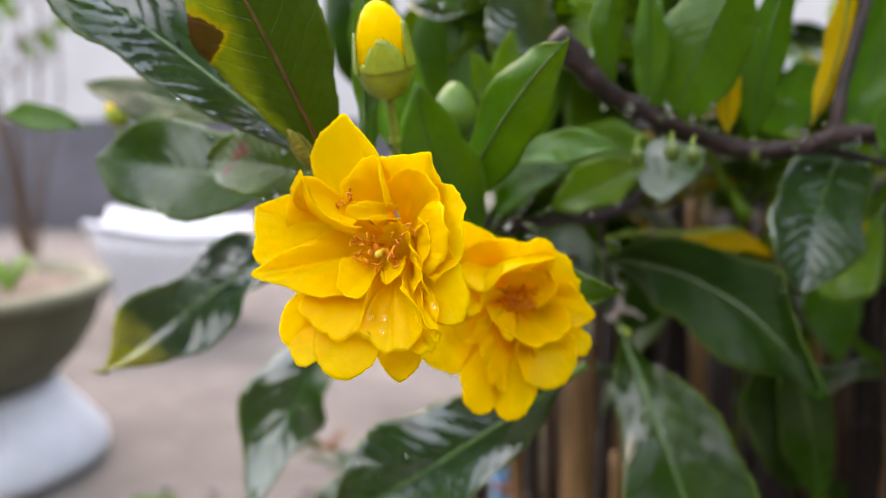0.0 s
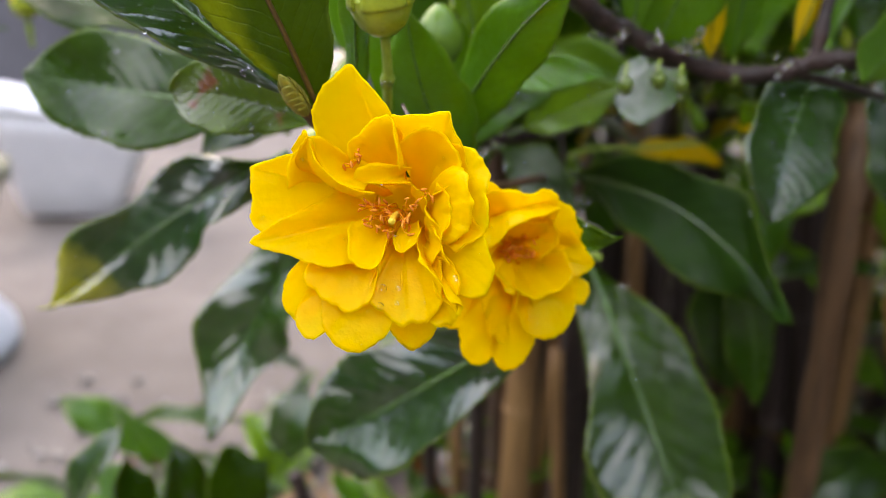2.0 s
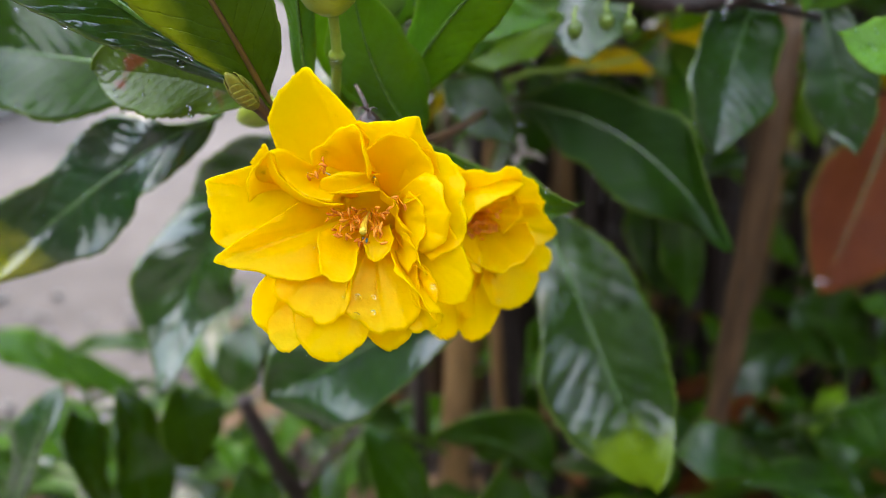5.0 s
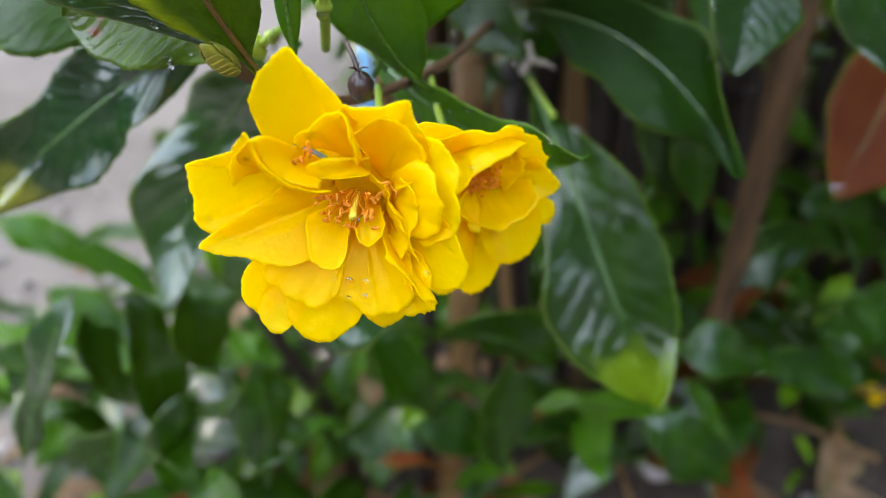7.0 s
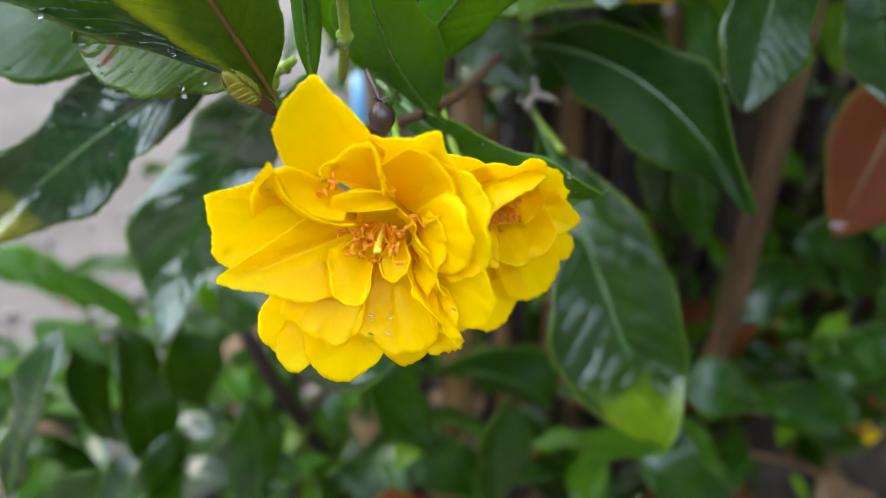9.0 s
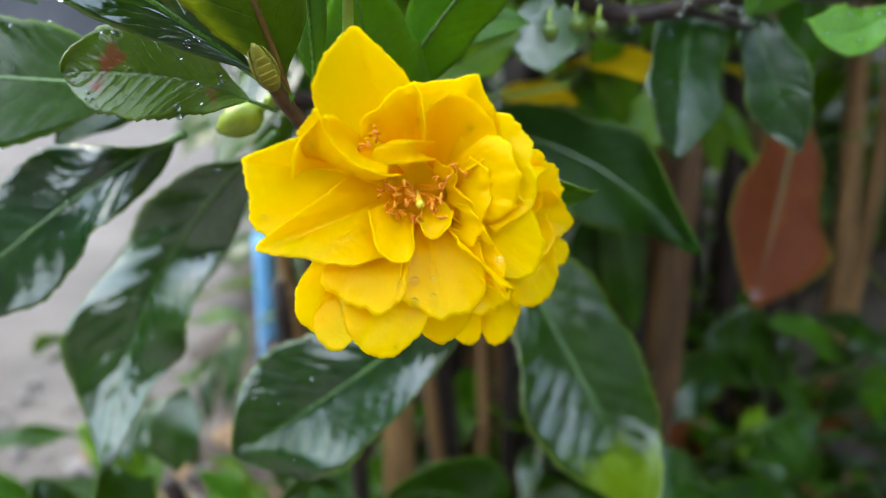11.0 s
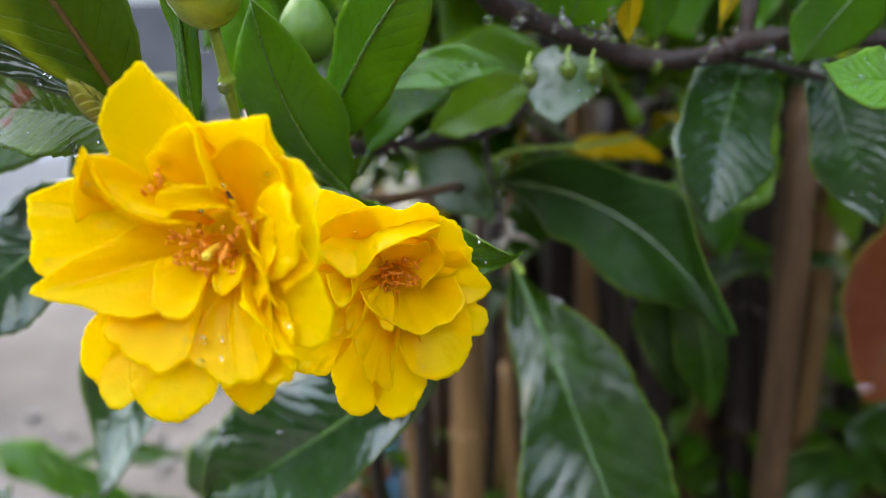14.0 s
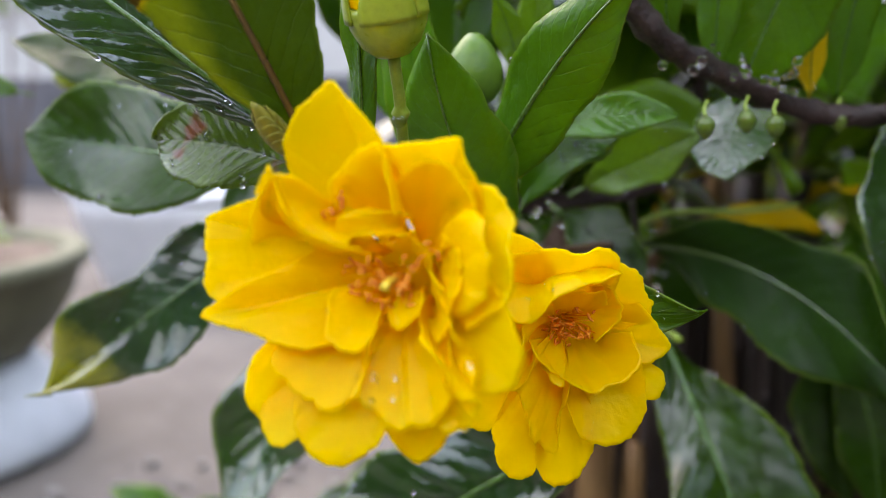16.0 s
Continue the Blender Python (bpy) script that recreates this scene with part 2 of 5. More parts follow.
CANE = plain("dry cane", (0.075, 0.036, 0.012), (0.3, 0.165, 0.06), 40, 0.6, 0.5, 0.001, stretch=(3, 3, 0.25))
CANE_BROWN = plain("brown cane", (0.022, 0.011, 0.006), (0.09, 0.048, 0.024), 50, 0.6, 0.6, 0.0015, stretch=(3, 3, 0.25))
CANE_DARK = plain("dark cane", (0.009, 0.006, 0.005), (0.035, 0.021, 0.015), 50, 0.6, 0.6, 0.0015, stretch=(3, 3, 0.25))
BLUE = plain("blue plastic", (0.12, 0.36, 0.62), (0.2, 0.47, 0.75), 30, 0.35, 0.1)
GROUND = plain("trodden cement and earth", (0.055, 0.046, 0.039), (0.142, 0.12, 0.103), 4.0, 0.75, 0.8, 0.006)
PEBBLE = plain("pebble", (0.13, 0.115, 0.105), (0.3, 0.27, 0.25), 40, 0.6)
STONE = plain("pale stone", (0.2, 0.17, 0.155), (0.46, 0.41, 0.39), 60, 0.5, 0.5, 0.001)
SOIL = plain("potting soil", (0.05, 0.034, 0.024), (0.2, 0.14, 0.1), 30, 0.9, 0.9, 0.01)
POT = plain("cement pot", (0.085, 0.085, 0.05), (0.17, 0.165, 0.105), 9, 0.75, 0.4, 0.003)
WHITE = plain("white glazed cement", (0.55, 0.57, 0.6), (0.7, 0.71, 0.74), 12, 0.5, 0.2, 0.002)
STAND = plain("white stained cement", (0.36, 0.38, 0.41), (0.52, 0.54, 0.57), 9, 0.6, 0.2, 0.002)
SOIL_DARK = plain("dark bed soil", (0.012, 0.008, 0.006), (0.07, 0.05, 0.036), 45, 0.85, 0.9, 0.006)
# for the added walls and slab: dark, so wet leaves mirror little light
BLOCKER = plain("dark unseen light blocker", (0.03, 0.03, 0.028), (0.065, 0.06, 0.055), 2, 0.85, 0.3, 0.004)
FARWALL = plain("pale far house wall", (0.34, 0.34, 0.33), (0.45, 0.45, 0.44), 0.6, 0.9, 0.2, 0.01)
WALL = plain("dark wet wall", (0.045, 0.047, 0.055), (0.11, 0.11, 0.125), 3, 0.7, 0.4, 0.01)


def water_material():
    n = Nodes("water")
    gl = n.add("BsdfPrincipled", Base_Color=rgb(1, 1, 1), Roughness=0.01, IOR=1.33, Transmission_Weight=1.0)
    return n.done(gl.outputs[0])


WATER = water_material()


# ---- builders ----
def thing(name, at, label, category, group="", kind=""):
    ob = new(name)
    ob.empty_display_size = 0.02
    ob.location = at
    return tagged(ob, label, category, group, kind)


def mesh_of(name, verts, faces, mat, uvs=None, smooth=True):
    me = bpy.data.meshes.new(name)
    me.from_pydata([tuple(map(float, v)) for v in verts], [], faces)
    me.materials.append(mat)
    if uvs is not None:
        layer = me.uv_layers.new(name="UVMap")
        idx = np.zeros(len(me.loops), dtype=np.int32)
        me.loops.foreach_get("vertex_index", idx)
        layer.data.foreach_set("uv", np.asarray(uvs, dtype=np.float32)[idx].ravel())
    if smooth:
        me.polygons.foreach_set("use_smooth", np.ones(len(me.polygons), dtype=bool))
    me.update()
    return me


def part(name, me, parent, label=""):
    """A mesh in world coordinates under a thing, or under a part of it."""
    ob = new(name, me)
    ob.parent = parent
    if parent.parent is None:
        ob.matrix_parent_inverse = Matrix.Translation(parent.location).inverted()
    return tagged(ob, label) if label else ob


def sheet(P, thick, mat, name, v0=0.0):
    """A thin closed skin from a grid of points P[row, col], with UV col, row."""
    P = np.asarray(P)
    ns, nx = P.shape[:2]
    du = np.gradient(P, axis=1)
    ds = np.gradient(P, axis=0)
    nrm = np.cross(du, ds)
    nrm /= np.linalg.norm(nrm, axis=2, keepdims=True) + 1e-12
    uv = np.stack(np.meshgrid(np.linspace(0, 1, nx), np.linspace(v0, 1, ns)), -1).reshape(-1, 2)
    verts = np.concatenate([(P + nrm * thick / 2).reshape(-1, 3), (P - nrm * thick / 2).reshape(-1, 3)])
    n = ns * nx
    faces = []
    for i in range(ns - 1):
        for j in range(nx - 1):
            a, b, c, d = i * nx + j, i * nx + j + 1, (i + 1) * nx + j + 1, (i + 1) * nx + j
            faces.append((a, b, c, d))
            faces.append((n + d, n + c, n + b, n + a))
    rim = [*range(nx)] + [i * nx + nx - 1 for i in range(1, ns)] + [(ns - 1) * nx + j for j in range(nx - 2, -1, -1)] + [i * nx for i in range(ns - 2, 0, -1)]
    for a, b in zip(rim, rim[1:] + rim[:1]):
        faces.append((b, a, n + a, n + b))
    return mesh_of(name, verts, faces, mat, np.concatenate([uv, uv]))


def smooth_path(points, steps):
    """A soft curve through the points (Catmull-Rom)."""
    p = np.array(points, float)
    p = np.vstack([2 * p[0] - p[1], p, 2 * p[-1] - p[-2]])
    out = []
    for i in range(1, len(p) - 2):
        for t in np.linspace(0, 1, steps, endpoint=False):
            a, b, c, d = p[i - 1], p[i], p[i + 1], p[i + 2]
            out.append(0.5 * ((2 * b) + (c - a) * t + (2 * a - 5 * b + 4 * c - d) * t**2 + (3 * b - a - 3 * c + d) * t**3))
    out.append(p[-2])
    return np.array(out)


def tube_data(path, radii, sides=8, knob=0.0, seed=0):
    path = np.asarray(path)
    tan = np.gradient(path, axis=0)
    tan /= np.linalg.norm(tan, axis=1, keepdims=True) + 1e-12
    side = np.cross(tan[0], (0.3, 0.2, 0.9))
    verts, faces = [], []
    rng = np.random.RandomState(seed)
    lump = rng.uniform(-1, 1, len(path))
    for k, (p, t, r) in enumerate(zip(path, tan, radii)):
        side = side - t * (side @ t)
        side /= np.linalg.norm(side) + 1e-12
        other = np.cross(t, side)
        rr = r * (1 + knob * lump[k])
        for a in np.linspace(0, 2 * np.pi, sides, endpoint=False):
            w = 1 + knob * 0.6 * math.sin(3 * a + k * 0.7 + seed)
            verts.append(p + (math.cos(a) * side + math.sin(a) * other) * rr * w)
    for k in range(len(path) - 1):
        for j in range(sides):
            a, b = k * sides + j, k * sides + (j + 1) % sides
            faces.append((a, b, b + sides, a + sides))
    faces.append(tuple(range(sides - 1, -1, -1)))
    faces.append(tuple(range((len(path) - 1) * sides, len(path) * sides)))
    return verts, faces


def lathe_data(profile, sides=24, centre=(0, 0, 0), axis=(0, 0, 1), wobble=0.0):
    """A turned body: profile of (radius, height) along an axis."""
    n = Vector(axis).normalized()
    q = Vector((0, 0, 1)).rotation_difference(n)
    verts, faces = [], []
    for r, h in profile:
        for k in range(sides):
            a = 2 * math.pi * k / sides
            w = 1 + wobble * math.sin(3 * a + h * 90)
            verts.append(Vector(centre) + q @ Vector((r * w * math.cos(a), r * w * math.sin(a), h)))
    for i in range(len(profile) - 1):
        for k in range(sides):
            a, b = i * sides + k, i * sides + (k + 1) % sides
            faces.append((a, b, b + sides, a + sides))
    faces.append(tuple(range(sides - 1, -1, -1)))
    faces.append(tuple(range((len(profile) - 1) * sides, len(profile) * sides)))
    return verts, faces


SEED = [0]


def leaf_grid(base, mid, tip, half, teeth=0.0, fold=0.2, blunt=0.0, shift=0.15, ns=26, nx=9, wave=0.045, seed=0, quilt=0.0):
    b, m, t, h = (np.array(v, float) for v in (base, mid, tip, half))
    c = 2 * m - 0.5 * (b + t)
    s = np.linspace(0, 1, ns)[:, None]
    spine = (1 - s) ** 2 * b + 2 * s * (1 - s) * c + s**2 * t
    tan = np.gradient(spine, axis=0)
    tan /= np.linalg.norm(tan, axis=1, keepdims=True)
    side = h - tan * (tan @ h)[:, None]
    wide = np.linalg.norm(side[ns // 2])
    side /= np.linalg.norm(side, axis=1, keepdims=True)
    nrm = np.cross(tan, side)
    if nrm[ns // 2][2] < 0:
        nrm = -nrm
    rng = np.random.RandomState(seed)
    ph = rng.uniform(0, 6.28, 6)
    s1 = s[:, 0]
    g = np.sin(np.pi * s1 ** (0.9 + 0.25 * blunt + shift)) ** (0.82 - 0.35 * blunt)
    g = np.maximum(g, 0.02)
    length = np.linalg.norm(np.diff(spine, axis=0), axis=1).sum()
    x = np.linspace(-1, 1, nx)
    P = np.zeros((ns, nx, 3))
    for j, xx in enumerate(x):
        k = 3 if xx < 0 else 4
        w = wide * g * (1 + abs(xx) ** 2 * (0.07 * np.sin(s1 * 6.5 + ph[k]) + 0.05 * np.sin(s1 * 14 + 2 * ph[k]) + 0.025 * np.sin(s1 * 31 + 3 * ph[k])))
        if teeth and abs(xx) == 1:
            w = w * (1 + teeth * 3.0 * (np.mod(s1 * 17 + ph[5], 1.0) - 0.5))
        if abs(xx) > 0.6:
            w = w * (1 + (0.05 + 1.4 * (wave - 0.045)) * np.sin(s1 * 11 + ph[0] * (1 + xx)))
        lift = fold * wide * g * abs(xx) ** 1.3 + wave * length * 0.5 * (np.sin(s1 * 9 + ph[1] + xx * 1.2) * abs(xx) + 0.6 * np.sin(s1 * 17 + ph[2] + 2 * xx) * xx * xx)
        if quilt:
            vein = np.mod((s1 - 0.2 * abs(xx) * g) * 13.0 + (0.35 if xx < 0 else 0.0), 1.0)
            lift = lift + quilt * wide * np.sin(np.pi * vein) ** 0.8 * np.minimum(1.0, 4.0 * abs(xx)) * (1.15 - abs(xx)) * g
        P[:, j] = spine + side * (xx * w)[:, None] + nrm * lift[:, None]
    return P, spine, nrm, wide, length


def bead(parent, at, radius, out):
    prof = [(radius * math.cos(a), radius * 0.6 * math.sin(a)) for a in np.linspace(-0.5, math.pi / 2 - 0.05, 6)]
    v, f = lathe_data(prof, 10, Vector(at), Vector(out))
    ob = new("water_drop", mesh_of("water_drop", v, f, WATER))
    ob.parent = parent
    return ob


def leaf(base, mid, tip, half, mat, teeth=0.0, fold=0.2, blunt=0.0, shift=0.15, wave=0.045, rib=None, tipcol=False, label="", parent=None, quilt=0.022):
    SEED[0] += 1
    ns = 90 if teeth else 26
    nx = 17 if teeth else 9
    P, spine, nrm, wide, length = leaf_grid(base, mid, tip, half, teeth, fold, blunt, shift, ns, nx, wave, SEED[0], quilt if teeth else 0.0)
    ob = part("leaf", sheet(P, 0.00035, LEAF_TIP if tipcol else mat, "leaf"), parent or bush, label)
    k = np.linspace(0, ns - 1, 14).astype(int)
    rad = np.linspace(0.00085, 0.00022, 14) * min(1.3, length / 0.07)
    tail = spine[0] - (spine[1] - spine[0]) / np.linalg.norm(spine[1] - spine[0]) * 0.006
    path = np.vstack([tail, spine[k] - nrm[k] * 0.0002])
    v, f = tube_data(path, np.r_[rad[0] * 1.1, rad], 6)
    part("midrib", mesh_of("midrib", v, f, rib or RIB_GREEN), ob)
    if teeth:
        rng = np.random.RandomState(SEED[0] + 500)
        for _ in range(14):
            i, j = rng.randint(int(ns * 0.12), int(ns * 0.92)), rng.randint(0, nx)
            bead(ob, P[i, j] + nrm[i] * 0.0003, rng.choice((0.00035, 0.0005, 0.0008)) * rng.uniform(0.8, 1.3), nrm[i])
    return ob


def branch(points, radius, mat, name, parent=None, knob=0.12, taper=0.75):
    SEED[0] += 1
    path = smooth_path(points, 8)
    v, f = tube_data(path, np.linspace(radius, radius * taper, len(path)), 10, knob, SEED[0])
    return part(name, mesh_of(name, v, f, mat), parent or bush)


def flower_frame(ob, centre, right, up, out):
    ob.matrix_basis = Matrix(((right[0], up[0], out[0], centre[0]), (right[1], up[1], out[1], centre[1]), (right[2], up[2], out[2], centre[2]), (0, 0, 0, 1)))


def petal(flower, base, rim, bulge=0.12, ruffle=0.5, roll=0.0, fold=0.0, neck=2.6):
    """A thin petal in the flower's own axes, millimetres (right, up, out): it fans from its base to a rim that runs through a few points.
    bulge: how far its middle bows outwards, as a share of its length; roll: the last rim bends over; fold: a crease along its middle."""
    SEED[0] += 1
    rng = np.random.RandomState(SEED[0])
    ph = rng.uniform(0, 6.28, 12)
    r = smooth_path(rim, 12)
    # even steps along the rim
    d = np.r_[0, np.cumsum(np.linalg.norm(np.diff(r, axis=0), axis=1))]
    cols = int(np.clip(d[-1] * 1.9, 23, 75))
    at = np.linspace(0, d[-1], cols)
    R = np.stack([np.interp(at, d, r[:, k]) for k in range(3)], -1)
    span = d[-1]
    b = np.array(base, float)
    mid = R.mean(0)
    way = mid - b
    length = np.linalg.norm(way)
    way = way / length
    across = R[-1] - R[0]
    across = across - way * (across @ way)
    across = across / (np.linalg.norm(across) + 1e-9)
    face = np.cross(across, way)
    face = face * (1 if face[2] > 0 else -1)
    # small scallops and nicks of the thin edge
    x = np.linspace(-1, 1, cols)
    inward = b - R
    inward /= np.linalg.norm(inward, axis=1, keepdims=True)
    calm = np.clip(np.minimum(at, span - at) / 4.0, 0, 1)
    nick = ruffle * (0.35 * np.sin(at * 1.1 + ph[0]) + 0.22 * np.sin(at * 2.3 + ph[1]) + 0.1 * np.sin(at * 5.1 + ph[2])) + 0.16 * np.sin(at * 8.3 + ph[6]) * ruffle + 0.1 * rng.uniform(-1, 1, cols)
    R = R + inward * (nick * calm)[:, None]
    rows = int(np.clip(length * 1.7, 18, 46))
    s = np.linspace(0, 1, rows)
    foot = b + across * (x * neck * 0.5)[:, None]
    P = np.zeros((rows, cols, 3))
    for i, si in enumerate(s):
        q = foot + (R - foot) * si
        bow = bulge * length * (math.sin(math.pi * si**0.85))
        crease = fold * length * (1 - np.abs(x)) ** 1.5 * math.sin(math.pi * si**0.9)
        rim_ness = max(0.0, (si - 0.4) / 0.6) ** 2.6
        wav = ruffle * rim_ness * (0.65 * np.sin(at * 0.55 + ph[3]) + 0.2 * np.sin(at * 1.25 + ph[4]) + 0.06 * np.sin(at * 2.7 + ph[5]))
        last = max(0.0, (si - 0.82) / 0.18)
        over = roll * last**2
        out = (bow + crease + wav + over)[:, None] * face
        q = q + out - way * (abs(roll) * 0.35 * last**2)
        for j in range(cols):
            k = (0.25 + 0.75 * ruffle) * (0.25 + 0.75 * rim_ness) * min(1.0, si * 2.5)
            h = 1.1 * noise.noise((q[j, 0] * 0.15 + ph[10] * 9, q[j, 1] * 0.15, ph[11])) + 0.65 * noise.noise((q[j, 0] * 0.36 + ph[10] * 9, q[j, 1] * 0.4, ph[11])) + 0.24 * noise.noise((q[j, 0] * 0.8 + ph[10] * 9, q[j, 1] * 0.8, ph[11])) + 0.1 * noise.noise((q[j, 0] * 1.7 + ph[10] * 9, q[j, 1] * 1.7, ph[11]))
            q[j] = q[j] + face * (k * h)
        P[i] = q
    ob = new("petal", sheet(P / 1000.0, 0.00022, PETAL, "petal"))
    ob.parent = flower
    if span > 22:
        for _ in range(4):
            i, j = rng.randint(int(rows * 0.45), rows - 2), rng.randint(3, cols - 3)
            a, c = P[i + 1, j] - P[i - 1, j], P[i, j + 1] - P[i, j - 1]
            up = np.cross(a, c)
            up = up / (np.linalg.norm(up) + 1e-9) * (1 if up[2] > 0 else -1)
            bead(flower, (P[i, j] + up * 0.1) / 1000, rng.uniform(0.2, 0.6) / 1000, up)
    return ob


def stamens(flower, count, centre, spread, tall, seed, squash=1.0, lean=0.0):
    rng = np.random.RandomState(seed)
    for k in range(count):
        a, r = rng.uniform(0, 6.28), math.sqrt(rng.uniform(0, 1))
        root = np.array([centre[0] + 0.35 * spread * r * math.cos(a), centre[1] + 0.35 * spread * squash * r * math.sin(a), centre[2]])
        top = np.array([centre[0] + spread * r * math.cos(a) + rng.normal(0, 0.4), centre[1] + lean + spread * squash * r * math.sin(a) + rng.normal(0, 0.4), centre[2] + tall * rng.uniform(0.7, 1.1)])
        mid = 0.5 * (root + top) + np.array([*rng.normal(0, 0.35, 2), 0.5])
        hook = top + np.array([*rng.normal(0, 0.6, 2), rng.uniform(-0.4, 0.4)])
        path = smooth_path([root, mid, top, hook], 4) / 1000
        v, f = tube_data(path, np.linspace(0.00013, 0.00009, len(path)), 5)
        ob = new("stamen", mesh_of("stamen", v, f, STAMEN))
        ob.parent = flower
        d = rng.normal(0, 1, 3)
        d /= np.linalg.norm(d)
        p = np.array([hook - d * 0.75, hook - d * 0.3, hook + d * 0.3, hook + d * 0.75]) / 1000
        v2, f2 = tube_data(p, [0.00012, 0.00027, 0.00027, 0.00012], 6)
        an = new("anther", mesh_of("anther", v2, f2, ANTHER))
        an.parent = flower


def drop(parent, at, radius, out=(0, 0, 1), flat=0.55):
    """A water bead that sits on a surface."""
    prof = [(radius * math.cos(a), radius * flat * math.sin(a)) for a in np.linspace(-0.6, math.pi / 2 - 0.05, 8)]
    v, f = lathe_data(prof, 12, at, out)
    ob = new("water_drop", mesh_of("water_drop", v, f, WATER))
    ob.parent = parent
    return ob


# ---- ground and surroundings ----
def ground_sheet():
    n = 90
    t = np.linspace(-1, 1, n)
    axis = np.sign(t) * (np.abs(t) ** 3.2) * 60
    X, Y = np.meshgrid(axis + 0.0, axis + 0.8)
    Z = np.array([[0.006 * noise.noise((x * 3, y * 3, 0)) + 0.003 * noise.noise((x * 11, y * 11, 4)) if abs(x) < 6 and abs(y) < 7 else 0.0 for x, y in zip(rx, ry)] for rx, ry in zip(X, Y)])
    v = np.stack([X, Y, Z - 0.006], -1).reshape(-1, 3)
    f = [(i * n + j, i * n + j + 1, (i + 1) * n + j + 1, (i + 1) * n + j) for i in range(n - 1) for j in range(n - 1)]
    return new("ground", mesh_of("ground", v, f, GROUND))


tagged(ground_sheet(), "damp tan cement and earth yard ground", "ground", kind="structure")


def low_wall():
    """A dark low wall that closes the yard."""
    bm = bmesh.new()
    for x0, x1, z in ((-9, 9, 0.62),):
        bmesh.ops.create_cube(bm, size=1, matrix=Matrix.Translation(((x0 + x1) / 2, 4.6, z / 2 - 0.02)) @ Matrix.Diagonal((x1 - x0, 0.2, z, 1)))
    bmesh.ops.bevel(bm, geom=bm.edges[:], offset=0.02, segments=2, affect="EDGES")
    me = bpy.data.meshes.new("wall")
    bm.to_mesh(me)
    bm.free()
    me.materials.append(WALL)
    return new("wall_north", me)


tagged(low_wall(), "low dark grey wet wall at the yard's end", "wall", kind="structure")


def yard_walls():
    """Unseen walls added around the camera to block light, and the pale far wall."""
    # south, west and east are added light blockers; only the far one is seen
    for name, c, d in (("wall_south", (0, -4.0, 1.35), (9.0, 0.2, 2.7)), ("wall_west", (-3.6, -0.6, 0.6), (0.2, 6.6, 1.2)), ("wall_far", (-2.0, 8.0, 1.6), (13.0, 0.2, 3.4)), ("wall_east", (3.3, 1.0, 1.2), (0.2, 7.0, 2.4))):
        bm = bmesh.new()
        bmesh.ops.create_cube(bm, size=1, matrix=Matrix.Translation(c) @ Matrix.Diagonal((*d, 1)))
        bmesh.ops.bevel(bm, geom=bm.edges[:], offset=0.015, segments=2, affect="EDGES")
        me = bpy.data.meshes.new(name)
        bm.to_mesh(me)
        bm.free()
        me.materials.append(FARWALL if name == "wall_far" else BLOCKER)
        tagged(new(name, me), "plain pale grey house wall beyond the yard" if name == "wall_far" else "plain grey unseen wall added to block light", "wall", kind="structure")


yard_walls()


def shade_slab():
    """A flat unseen slab added high over the bush to darken reflections; the yard is open to the sky behind the camera.
    """
    bm = bmesh.new()
    bmesh.ops.create_cube(bm, size=1, matrix=Matrix.Translation((1.15, -0.5, 2.448)) @ Matrix.Diagonal((4.5, 0.9, 0.1, 1)))
    bmesh.ops.bevel(bm, geom=bm.edges[:], offset=0.01, segments=2, affect="EDGES")
    me = bpy.data.meshes.new("roof")
    bm.to_mesh(me)
    bm.free()
    me.materials.append(BLOCKER)
    roof = tagged(new("roof", me), "plain grey unseen slab added over the bush to block sky", "roof", kind="structure")
    # added posts, only to carry the unseen slab
    for x in (-1.0, 1.1):
        v, f = lathe_data([(0.001, -0.02), (0.06, -0.02), (0.06, 0.06), (0.045, 0.08), (0.045, 2.34), (0.06, 2.36), (0.06, 2.4), (0.001, 2.4)], 20, (x, -0.85, 0.0))
        part("post", mesh_of("post", v, f, BLOCKER), roof)


shade_slab()


def bed():
    n = 60
    vs, fs = [], []
    for i in range(n):
        for j in range(n):
            x, y = -0.15 + 2.25 * j / (n - 1), 0.3 + 1.6 * i / (n - 1)
            d = min(x + 0.06 - 0.25 * max(0.0, y - 0.6) + 0.12 * noise.noise((y * 6, 1, 0)), y - 0.34 + 0.1 * noise.noise((x * 6, 5, 0)), 2.0 - x, 1.85 - y)
            z = max(-0.02, min(0.02, d * 0.2)) + 0.008 * noise.noise((x * 14, y * 14, 2)) + 0.005 * noise.noise((x * 40, y * 40, 7))
            vs.append((x, y, z))
    for i in range(n - 1):
        for j in range(n - 1):
            a = i * n + j
            fs.append((a, a + 1, a + n + 1, a + n))
    return tagged(new("planting_bed", mesh_of("planting_bed", vs, fs, SOIL_DARK)), "dark crumbly soil of the planting bed", "soil", kind="structure")


bed()


